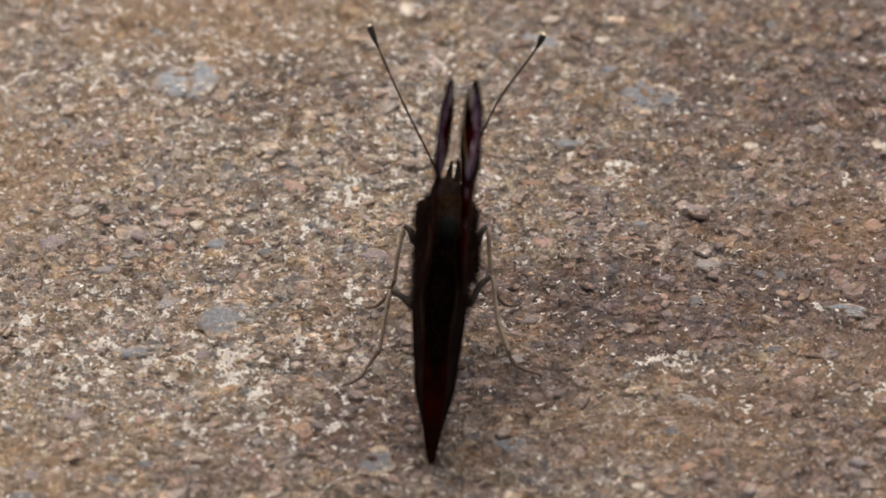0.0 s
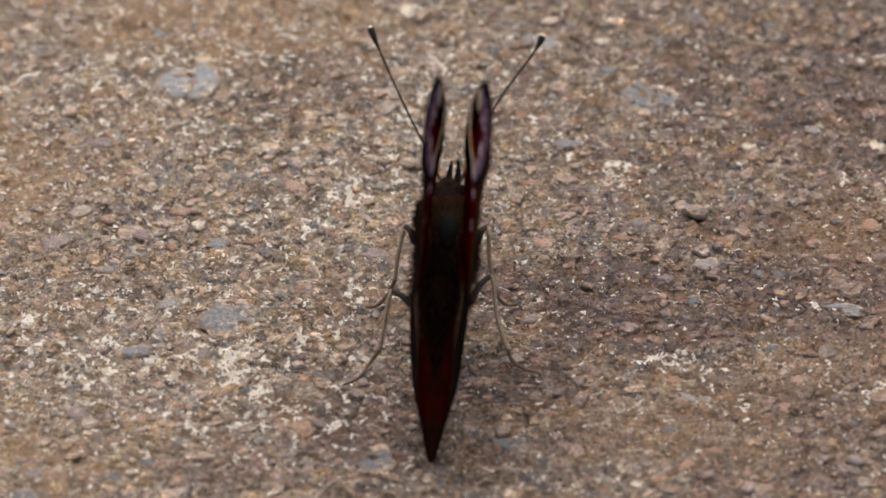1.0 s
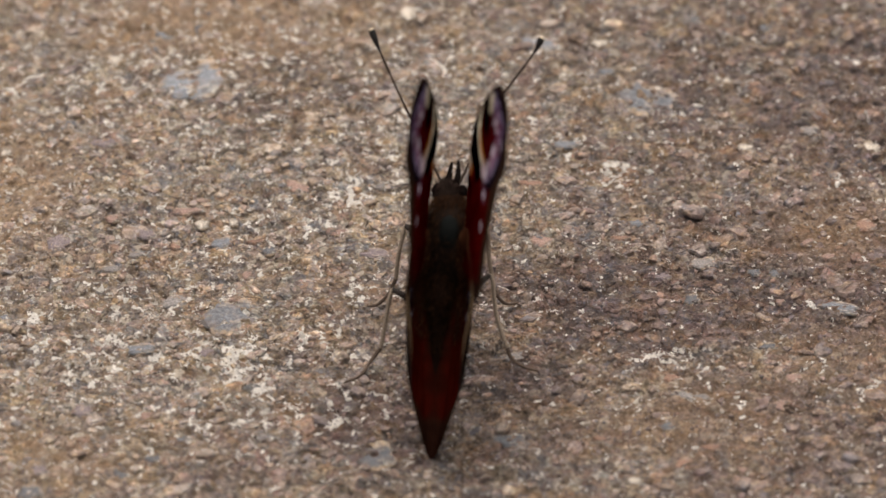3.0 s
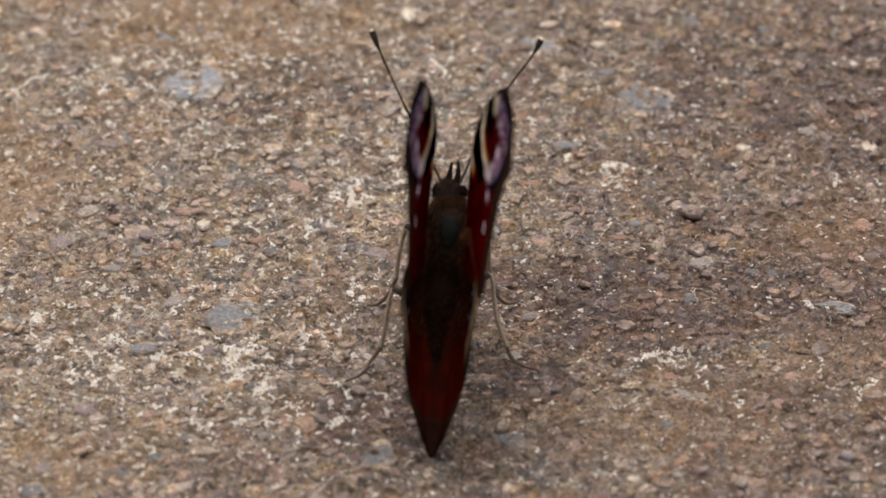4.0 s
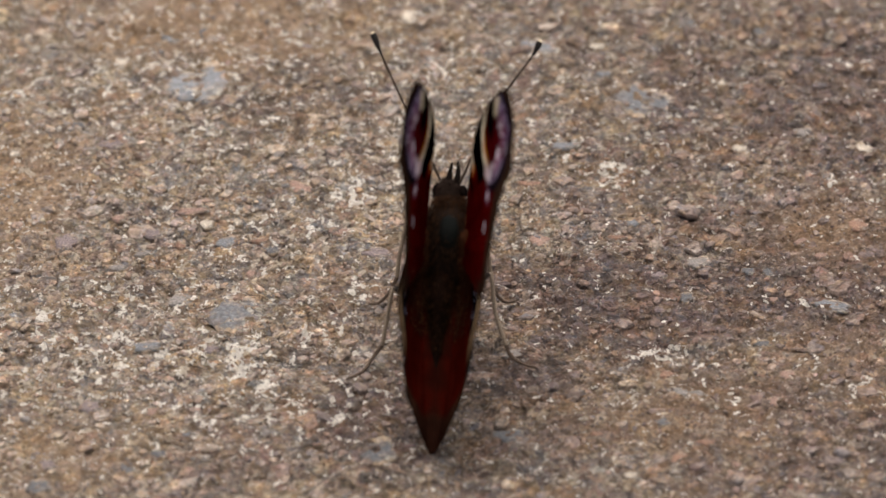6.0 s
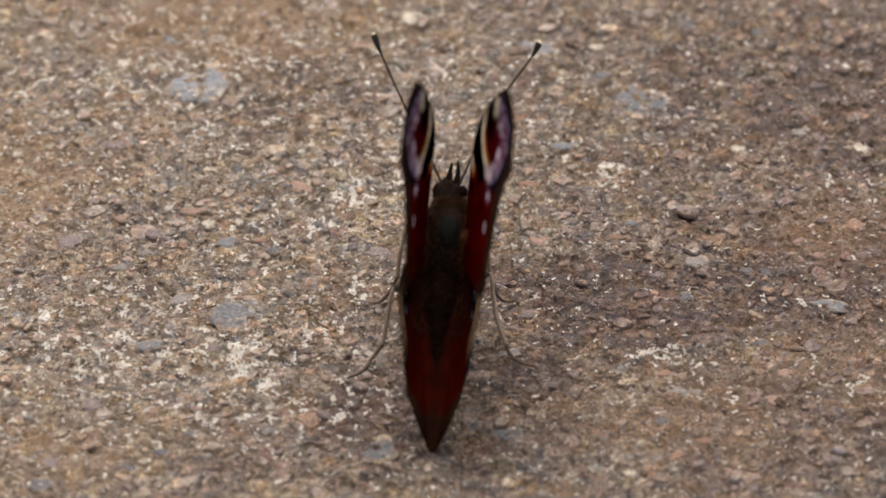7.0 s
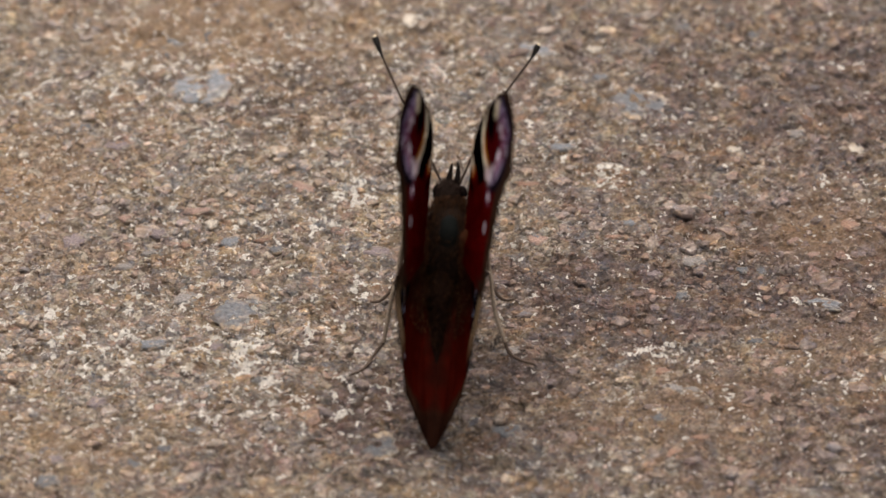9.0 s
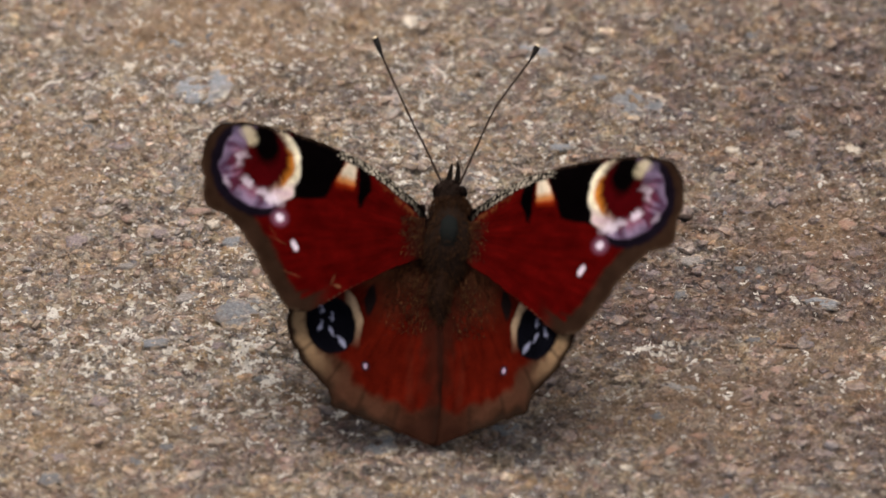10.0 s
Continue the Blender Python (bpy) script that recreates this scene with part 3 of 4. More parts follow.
def hind_pattern(o, f, edge):
    w = lattice_noise(o * 0.8, f * 0.8, 61) - 0.5
    w2 = lattice_noise(o * 2.6, f * 2.6, 62) - 0.5
    st = streaks(o, f, (-3.0, 3.0), 63, 45.0)
    o2, f2 = o + 0.4 * w + 0.07 * w2 + 0.1 * st, f + 0.3 * w - 0.07 * w2
    c = np.tile(np.array((0.050, 0.0036, 0.0016)), (len(o), 1)) * (1 + 0.5 * st)[:, None]
    # hairy brown base and inner fold
    c = paint(c, 0.75 * smooth(-11.0, -4.0, f2 + 0.2 * o + 1.5 * w) * smooth(9.0, 4.5, o2 + w), (0.050, 0.0150, 0.0075))
    # brown of the root painted lighter to offset the forewing's shade
    c = paint(c, 0.8 * smooth(-7.0, -3.0, f2 + 1.5 * w), (0.075, 0.0290, 0.0140))
    c = paint(c, 0.85 * smooth(1.5, -0.3, o2 + 0.7 * w + 0.5 * st), (0.028, 0.0068, 0.0040))
    c = paint(c, 0.7 * smooth(-0.4, -1.2, o2 + 0.3 * w), (0.012, 0.0048, 0.0034))
    # broad brown border with soft inner rim, tan next to the eyespot
    wide = 3.4 + 0.6 * w + 0.7 * st + 1.1 * smooth(6, 11, o)
    border = smooth(wide + 0.9, wide - 0.9, edge) * smooth(-7, -10, f) * np.maximum(smooth(1.2, 4.2, o), smooth(-20.8, -22.6, f + 0.4 * w))
    c = paint(c, border, (0.046, 0.0195, 0.0115))
    c = paint(c, border * smooth(1.8, 0.3, edge + w), (0.015, 0.0085, 0.0058))
    c = paint(c, border * smooth(10.0, 15.0, o + 1.2 * st) * smooth(0.3, 1.2, edge + 0.5 * w) * smooth(3.6, 1.8, edge + st) * smooth(-20.0, -13.0, f), (0.215, 0.140, 0.080))
    c = paint(c, border * smooth(7.0, 2.5, o) * 0.8, (0.020, 0.0068, 0.0042))
    vein = np.cos(np.arctan2(f - 3.0, o + 3.0) * 34.0)
    c = paint(c, border * smooth(0.90, 1.0, vein) * 0.5, (0.014, 0.0070, 0.0048))
    # eyespot with blue flecks
    c = paint(c, smooth(1.14, 1.02, ellipse(o2, f2, 12.0, -10.9, 3.5, 4.5)) * smooth(11.3, 9.7, o2) * smooth(-14.0, -10.0, f2), (0.30, 0.215, 0.14))
    c = paint(c, smooth(1.08, 0.94, ellipse(o2, f2, 12.7, -11.3, 3.5, 3.8, 20)) * smooth(1.0, 1.6, edge + 0.3 * w), (0.0024, 0.0024, 0.0040))
    for cx, cy, rx, ry, tw in ((14.3, -11.6, 0.26, 0.62, 35), (12.6, -10.2, 0.24, 0.50, 8), (11.2, -13.2, 0.34, 0.66, -35), (14.2, -9.3, 0.25, 0.5, 15), (12.6, -12.2, 0.22, 0.5, -20)):
        c = paint(c, smooth(1.7, 0.3, ellipse(o2 + 0.5 * w2, f2 + 0.5 * w2, cx, cy, rx, ry, tw)) * 0.85, (0.25, 0.26, 0.37))
    c = paint(c, smooth(1.25, 0.75, ellipse(o2, f2, 7.2, -7.4, 0.75, 1.9, 8)), (0.008, 0.005, 0.005))
    c = paint(c, smooth(1.4, 0.8, ellipse(o, f, 7.9, -16.0, 0.55, 0.6)) * 0.8, (0.016, 0.008, 0.012))
    c = paint(c, smooth(1.3, 0.6, ellipse(o, f, 7.9, -16.0, 0.26, 0.36)) * 0.8, (0.40, 0.30, 0.42))
    return c


def under_pattern(o, f, edge):
    """Underside: near black with fine wavy lines, a little paler outside."""
    w = lattice_noise(o * 0.9, f * 0.9, 71) - 0.5
    line = smooth(0.3, 0.9, np.sin(edge * 3.2 + 5 * w + 1.5 * np.sin(o * 1.7 + f)))
    c = np.tile(np.array((0.0060, 0.0035, 0.0030)), (len(o), 1))
    c = paint(c, 0.6 * line, (0.0115, 0.0072, 0.0062))
    return paint(c, 0.6 * smooth(3.0, 0.6, edge), (0.017, 0.0115, 0.0100))


def camber(o, f, kind):
    """Bulge of the wing and the ridges of its veins, in mm."""
    if kind == "forewing":
        z = (0.9 + 0.4 * smooth(-1.0, 6.0, f)) * np.sin(np.clip(o / 31.0, 0, 1) * math.pi) + 0.06 * (f - 2) * smooth(3, 16, o) - 0.5 * smooth(23, 32, o) * smooth(8.5, 2.0, f)
        base = (-2.0, -1.5)
    else:
        z = -1.25 * np.sin(np.clip(o / 14.0, 0, 1) * math.pi) * smooth(-25.0, -17, f) * smooth(0.5, -7.0, f)
        # the inner fold that cups the abdomen
        z = z + np.clip(3.15 + 0.088 * f, 0.3, 1.3) * smooth(0.9, -0.9, o)
        # the base rises under the forewing
        z = z + 0.9 * smooth(-11.0, -2.0, f) * smooth(0.3, 3.0, o)
        base = (-3.0, 3.0)
    a = np.arctan2(f - base[1], o - base[0])
    r = np.hypot(f - base[1], o - base[0])
    return z + 0.07 * smooth(3, 8, r) * np.cos(a * 17.0)


def wing(name, side, rim, centre, kind, pattern, label):
    line = spline(rim, 22, closed=True)
    # fine scallops and ragged fringe on the rim
    n = len(line)
    rag = np.array([0.10 * (hashed(np.int64(k), np.int64(side + 2), 81) - 0.5) for k in range(n)])
    off = line - np.array(centre)
    outer = smooth(14.0, 22.0, line[:, 0]) if kind == "forewing" else smooth(-9.0, -13.0, line[:, 1]) * smooth(0.5, 3.0, line[:, 0])
    run = np.concatenate([[0.0], np.cumsum(np.hypot(*np.diff(line, axis=0).T))])
    rag = rag * 1.6 + outer * 0.09 * (np.sin(run * 2 * math.pi / 3.1) + np.sin(run * 1.17 + 1.0))
    line = np.array(centre) + off * (1 + rag / np.hypot(off[:, 0], off[:, 1]))[:, None]
    rings = 84
    share = np.linspace(0.0, 1.0, rings + 1)[1:] ** 0.8
    grid = np.array(centre) + (line - np.array(centre))[None] * share[:, None, None]
    o, f = np.r_[centre[0], grid[..., 0].ravel()], np.r_[centre[1], grid[..., 1].ravel()]
    # distance to the rim, by the nearest of its points
    edge = np.full(o.shape, 99.0)
    for p in line[::3]:
        edge = np.minimum(edge, np.hypot(o - p[0], f - p[1]))
    z = camber(o, f, kind)
    thick = 0.05 * smooth(0, 0.6, edge) + 0.012
    idx = 1 + np.arange(rings * n).reshape(rings, n)
    nxt = np.roll(idx, -1, 1)
    tri = np.stack([np.zeros(n, int), idx[0], nxt[0]], -1)
    quad = np.stack([idx[:-1], idx[1:], nxt[1:], nxt[:-1]], -1).reshape(-1, 4)
    total = len(o)
    lip = np.stack([idx[-1], idx[-1] + total, nxt[-1] + total, nxt[-1]], -1)
    faces = tri.tolist() + quad.tolist() + (tri[:, ::-1] + total).tolist() + (quad[:, ::-1] + total).tolist() + lip.tolist()
    top = np.stack([side * o, f, z + thick], -1)
    low = np.stack([side * o, f, z - thick], -1)
    if side < 0:
        faces = [face[::-1] for face in faces]
    me = bpy.data.meshes.new(name)
    me.from_pydata((np.concatenate([top, low]) * MM).tolist(), [], faces)
    col = np.concatenate([pattern(o, f, edge), under_pattern(o, f, edge)])
    col = np.clip(np.column_stack([col, np.ones(len(col))]), 0, 1)
    me.attributes.new("pattern", "FLOAT_COLOR", "POINT").data.foreach_set("color", col.ravel().astype(np.float32))
    me.materials.append(MAT_WING)
    me.polygons.foreach_set("use_smooth", [True] * len(me.polygons))
    ob = new(name, me)
    ob.parent = BUTTERFLY
    return tagged(ob, label)


FORE_LABEL = "red forewing with a large cream and lilac eyespot"
HIND_LABEL = "red brown hindwing with a blue flecked black eyespot"
FORE_LEFT = wing("forewing", -1, FORE_RIM, (16.0, -1.2), "forewing", worn_fore_pattern, "red forewing with a cream and lilac eyespot, its scales scratched")
FORE_RIGHT = wing("forewing", 1, FORE_RIM, (16.0, -1.2), "forewing", fore_pattern, FORE_LABEL)
HIND_LEFT = wing("hindwing", -1, HIND_RIM, (6.8, -12.0), "hindwing", hind_pattern, HIND_LABEL)
HIND_RIGHT = wing("hindwing", 1, HIND_RIM, (6.8, -12.0), "hindwing", hind_pattern, HIND_LABEL)


def lump(rows, sides=28, m=BODY):
    """A rounded body from rows of y, x radius, z radius, z centre (mm), laid into the butterfly by m."""
    bm = bmesh.new()
    line = spline(rows, 6)
    rings = []
    for y, rx, rz, zc in line:
        rings.append([bm.verts.new(m @ (Vector((math.cos(a) * max(rx, 0.02), y, zc + math.sin(a) * max(rz, 0.02))) * MM)) for a in np.arange(sides) * 2 * math.pi / sides])
    for a, b in zip(rings, rings[1:]):
        for k in range(sides):
            bm.faces.new((a[k], b[k], b[(k + 1) % sides], a[(k + 1) % sides]))
    bm.faces.new(rings[0])
    bm.faces.new(rings[-1][::-1])
    bmesh.ops.recalc_face_normals(bm, faces=bm.faces)
    return bm


THORAX_ROWS = [(3.6, 1.0, 0.9, -0.9), (3.0, 1.5, 1.4, -0.8), (1.2, 2.0, 2.0, -0.3), (-1.5, 2.9, 2.6, -0.3), (-4.0, 3.2, 2.7, -0.7), (-6.2, 2.7, 2.2, -1.2), (-8.2, 1.3, 1.3, -1.2)]
ABDOMEN_ROWS = [(-5.2, 0.9, 1.0, -0.8), (-7.0, 1.3, 1.4, -0.6), (-10.0, 1.45, 1.5, -0.5), (-13.0, 1.0, 1.1, -1.3), (-16.5, 0.7, 0.8, -1.8), (-19.2, 0.4, 0.45, -1.9), (-20.2, 0.1, 0.1, -1.9)]
HEAD_ROWS = [(2.6, 1.4, 1.2, -0.8), (3.8, 1.75, 1.45, -0.8), (4.9, 1.45, 1.3, -0.8), (5.7, 0.5, 0.6, -0.8)]

TRUNK = BODY @ Matrix.Translation((0.5 * MM, 0, 0))
part("thorax", lump(THORAX_ROWS, m=TRUNK), MAT_THORAX, BUTTERFLY, "dark furry thorax")
part("thorax_shield", lump([(0.4, 0.3, 0.1, 2.05), (-0.4, 0.95, 0.3, 2.2), (-2.0, 1.15, 0.42, 2.25), (-3.4, 0.9, 0.3, 1.95), (-4.3, 0.3, 0.1, 1.55)], m=TRUNK), MAT_SHIELD, BUTTERFLY, "smooth greenish black back shield")
part("abdomen", lump(ABDOMEN_ROWS), MAT_ABDOMEN, BUTTERFLY, "brown furry abdomen")
HEAD = part("head", lump(HEAD_ROWS), MAT_THORAX, BUTTERFLY)


def ball(centre, radii, m=BODY, seg=20):
    bm = bmesh.new()
    bmesh.ops.create_uvsphere(bm, u_segments=seg, v_segments=seg // 2, radius=1.0)
    bm.transform(m @ Matrix.Translation(Vector(centre) * MM) @ Matrix.Diagonal((*(r * MM for r in radii), 1)))
    return bm


for s in (-1, 1):
    part("eye", ball((s * 1.5 + 0.2, 4.2, -0.9), (0.72, 0.95, 0.9)), MAT_EYE, HEAD, "dark brown compound eye")

def on_body(points):
    """From the body's own space into the butterfly's, in mm."""
    return [tuple((BODY @ (Vector(p) * MM)) / MM) for p in points]


for line in ([(-0.1, 4.92, -0.83), (0.02, 6.36, -0.42), (0.2, 7.75, 0.01)], [(1.0, 5.03, -0.83), (1.05, 6.47, -0.42), (0.92, 7.86, 0.0)]):
    part("palp", tube(spline(on_body(line), 8), [0.36, 0.42, 0.36, 0.24, 0.08]), MAT_PALP, HEAD)

for line in ([(-0.79, 4.99, -0.66), (-3.17, 9.09, 0.57), (-5.65, 13.11, 1.61), (-9.27, 19.43, 3.34), (-10.73, 22.29, 4.12)], [(1.39, 5.36, -0.52), (3.1, 9.94, 0.57), (5.19, 15.04, 1.91), (8.87, 20.82, 3.36), (9.87, 22.88, 4.0)]):
    line = on_body(line)
    path = spline(line, 14)
    cut = int(len(path) * 0.78)
    stem = part("antenna", tube(path[:cut], [0.18, 0.145, 0.13, 0.13]), MAT_ANTENNA, HEAD, "thin brown antenna with a black club")
    part("club", tube(path[cut - 1 :], [0.11, 0.20, 0.33, 0.40, 0.41, 0.34]), MAT_CLUB, stem)
    end = path[-1] - 0.12 * (path[-1] - path[-3])
    part("club_tip", ball(end, (0.27, 0.27, 0.27), Matrix.Identity(4), 12), MAT_TIP, stem, "pale cream antenna tip")


# ---------------------------------------------------------------- legs: dark thigh, tan shin, jointed foot
def leg(thigh_line, shin_line, foot_line):
    thigh = part("leg", tube(spline(thigh_line, 6), [0.46, 0.46, 0.42, 0.36, 0.32]), MAT_FEMUR, BUTTERFLY, "slender leg with dark thigh and tan shin")
    part("shin", tube(spline(shin_line, 6), [0.31, 0.28, 0.26, 0.26, 0.28, 0.26]), MAT_TIBIA, thigh)
    part("foot", tube(spline(foot_line, 6), [0.27, 0.21, 0.25, 0.19, 0.23, 0.17, 0.20, 0.09]), MAT_TARSUS, thigh)


leg([(-2.1, -4.3, 12.2), (-3.8, -4.6, 11.2), (-4.5, -4.0, 12.6), (-5.2, -3.5, 12.8)], [(-5.2, -3.5, 12.8), (-5.4, -3.8, 12.0), (-6.0, -4.6, 8.6), (-6.3, -4.8, 5.0)], [(-6.3, -4.8, 5.0), (-7.1, -5.3, 3.0), (-8.4, -5.6, 1.2), (-9.7, -5.3, 0.4)])
leg([(1.5, -4.3, 12.0), (3.4, -4.2, 11.2), (4.0, -3.6, 12.6), (4.6, -3.1, 12.8)], [(4.6, -3.1, 12.8), (4.9, -3.6, 12.0), (5.0, -3.9, 8.6), (5.5, -4.5, 5.0)], [(5.5, -4.5, 5.0), (6.0, -4.7, 2.8), (7.2, -4.4, 1.0), (8.7, -3.4, 0.4)])
leg([(-1.8, -8.1, 10.6), (-3.0, -13.2, 9.2), (-5.0, -12.6, 10.2), (-6.2, -12.1, 10.5)], [(-6.2, -12.1, 10.5), (-6.5, -12.6, 9.5), (-7.0, -13.4, 6.0), (-7.5, -14.2, 2.4)], [(-7.5, -14.2, 2.4), (-8.5, -15.0, 1.2), (-9.8, -17.1, 0.5), (-11.7, -18.4, 0.4)])
leg([(1.0, -8.1, 10.5), (2.9, -12.4, 9.2), (4.2, -10.7, 10.6), (5.4, -9.5, 11.0)], [(5.4, -9.5, 11.0), (5.8, -9.8, 10.0), (6.4, -11.6, 6.0), (7.8, -13.2, 2.4)], [(7.8, -13.2, 2.4), (8.4, -13.9, 1.2), (10.0, -14.5, 0.5), (11.7, -14.9, 0.4)])


# ---------------------------------------------------------------- fur: fine tapered hairs on the body
def fur(name, rows, count, length, material, lean, seed, width=0.045, sector=(0.0, 2 * math.pi), m=BODY):
    rng = np.random.default_rng(seed)
    line = spline(rows, 10)
    verts, faces = [], []
    for k in range(count):
        y, rx, rz, zc = line[rng.integers(0, len(line))] + 0.0
        a = rng.uniform(*sector)
        out = Vector((math.cos(a) / max(rx, 0.3), 0, math.sin(a) / max(rz, 0.3))).normalized()
        root = Vector((math.cos(a) * rx, y + rng.uniform(-0.3, 0.3), zc + math.sin(a) * rz)) * 0.97
        d = (out + Vector(rng.normal(0, 0.35, 3)) + Vector((0, lean, 0))).normalized()
        long = length * rng.uniform(0.5, 1.25)
        tip = root + d * long + Vector((0, -0.15, -0.12)) * long
        midp = root + d * long * 0.55
        across = d.cross(Vector(rng.normal(0, 1, 3))).normalized() * width
        i = len(verts)
        third = d.cross(across).normalized() * width
        verts += [root + across, root - across * 0.5 + third, root - across * 0.5 - third, midp + across * 0.6, midp - across * 0.3 + third * 0.6, midp - across * 0.3 - third * 0.6, tip]
        for u, v in ((0, 1), (1, 2), (2, 0)):
            faces += [(i + u, i + v, i + v + 3, i + u + 3), (i + u + 3, i + v + 3, i + 6)]
    verts = [m @ (v * MM) for v in verts]
    return mesh_object(name, verts, faces, material, BUTTERFLY)


tagged(fur("thorax_fur", THORAX_ROWS, 5200, 0.75, MAT_FUR, -1.1, 3, m=TRUNK), "short brown fur of the thorax", kind="stuff")
tagged(fur("side_fur", THORAX_ROWS[2:6], 3400, 1.5, MAT_FUR_DARK, -0.5, 8, sector=(2.9, 6.5), m=TRUNK), "dark shaggy fur on the sides of the thorax", kind="stuff")
tagged(fur("neck_fur", [(3.4, 1.6, 1.4, -0.8), (2.6, 2.3, 2.1, -0.8), (1.4, 2.7, 2.4, -0.9)], 1100, 0.65, MAT_FUR, -0.4, 4, m=TRUNK), "reddish brown collar fur", kind="stuff")
tagged(fur("abdomen_fur", ABDOMEN_ROWS[:5], 2600, 0.8, MAT_FUR, -1.0, 5), "brown short fur of the abdomen", kind="stuff")
tagged(fur("head_fur", HEAD_ROWS, 500, 0.7, MAT_FUR_DARK, 0.5, 6), "dark tufts on the head", kind="stuff")


def wing_fur(ob, side, kind, reach, count, seed, under=False):
    """Bronze hairs that lie along the base of a wing, or dark shaggy ones beneath it."""
    rng = np.random.default_rng(seed)
    verts, faces = [], []
    for k in range(count):
        o = 0.2 + reach[0] * rng.beta(1.0, 2.2)
        f = reach[1] - reach[2] * rng.beta(1.1, 1.7)
        z = float(camber(np.array([o]), np.array([f]), kind)[0]) + 0.04
        d = Vector((0.45 + rng.normal(0, 0.25), -0.8 + rng.normal(0, 0.3), rng.uniform(0.08, 0.45))).normalized()
        long = rng.uniform(0.3, 0.8)
        if under:
            d = Vector((0.25 + rng.normal(0, 0.35), -0.55 + rng.normal(0, 0.3), -rng.uniform(0.35, 1.0))).normalized()
            long, z = rng.uniform(0.6, 2.1), z - 0.1
        across = d.cross(Vector((0, 0, 1))).normalized() * (0.06 if under else 0.035)
        root = Vector((o, f, z))
        i = len(verts)
        lift = Vector((0, 0, 0.05))
        pts = [root + across, root - across, root + lift, root + d * long * 0.55 + across * 0.7, root + d * long * 0.55 - across * 0.7, root + d * long * 0.55 + lift, root + d * long - Vector((0, 0, 0.12)) * long]
        verts += [Vector((side * v.x, v.y, v.z)) * MM for v in pts]
        for u, v in ((0, 1), (1, 2), (2, 0)):
            faces += [(i + u, i + v, i + v + 3, i + u + 3), (i + u + 3, i + v + 3, i + 6)]
    tagged(mesh_object("wing_fur", verts, faces, MAT_FUR_DARK if under else MAT_FUR_GOLD, ob), "dark shaggy hairs beneath the wing base" if under else "bronze hairs on the wing base", kind="stuff")


wing_fur(FORE_LEFT, -1, "forewing", (4.2, 0.3, 5.4), 800, 31)
wing_fur(FORE_RIGHT, 1, "forewing", (4.2, 0.3, 5.4), 800, 32)
wing_fur(HIND_LEFT, -1, "hindwing", (6.0, 0.6, 12.5), 2000, 33)
wing_fur(HIND_RIGHT, 1, "hindwing", (6.0, 0.6, 12.5), 2000, 34)


for ob, side, kind, seed in ((FORE_LEFT, -1, "forewing", 35), (FORE_RIGHT, 1, "forewing", 36), (HIND_LEFT, -1, "hindwing", 37), (HIND_RIGHT, 1, "hindwing", 38)):
    wing_fur(ob, side, kind, (6.5, 2.0, 5.0) if kind == "forewing" else (7.0, 0.5, 9.0), 2300, seed, True)


# ---------------------------------------------------------------- stones in the concrete
# stones by kind: x, y, length, width (mm), turn
BLUE_STONES = [
    (-32.9, 42.1, 10.5, 7.5, 15), (11.3, 49.6, 6.4, 3.5, -10), (-36.5, 51.2, 3.2, 2.5, -20),
    (-28.4, 13.2, 3.2, 2.2, 5), (23.7, 16.7, 3.2, 1.8, 10), (47.9, 1.78, 5.7, 2.2, -15), (20, 44.2, 2.83, 1.4, -5),
    (14.7, 30.9, 3.9, 1.8, 4), (-38, -5.5, 5.7, 1.8, 0), (-32.3, -20.5, 1.42, 1.8, 0),
]
SLATE_STONES = [
    (25.4, 39.5, 9.4, 6.0, -33),
    (-27, 0.8, 7.8, 6.5, -5), (-32.5, 52.9, 2.83, 4, 0), (-48.2, 34.2, 2.48, 2, 0), (-39, -25.4, 2.83, 3.2, 0),
    (-35.6, -23.6, 2.48, 1.8, 0), (-50, -29.1, 3.5, 2.5, 0), (-22.4, 11.7, 2.12, 1.8, 0), (37.6, 7.9, 2.12, 1.8, 0),
    (40.4, 7.7, 2.26, 2, -30), (38.9, -4.8, 2.83, 1.2, 0), (48.3, 24.7, 1.42, 2.5, 0), (29.7, 3.3, 2.12, 2, 0),
    (26.3, -17.9, 3.2, 2.2, 0), (31.3, 53.9, 2.83, 2, 0), (40.8, 52.9, 2.12, 3, 0), (-8.8, -23.1, 5.3, 4.2, 0),
    (7.1, -20.5, 5, 3, 0),
]
MAUVE_STONES = [
    (-49.5, -25.4, 3.9, 2.2, 0), (-44.2, -15.6, 2.97, 2.5, 0), (-48.6, 13.2, 3.5, 4, -40), (-43.7, 30.9, 4.2, 2.5, 0),
    (-37.7, 14.7, 2.48, 2.2, 0), (-29.6, -6, 2.48, 2.2, 0), (26.3, 7.2, 2.48, 2, 0), (47.3, -24.5, 2.26, 1.8, 0),
    (-18.4, 48.9, 3.7, 3.6, 0), (-9.6, 11.2, 5.7, 2.4, -12),
]
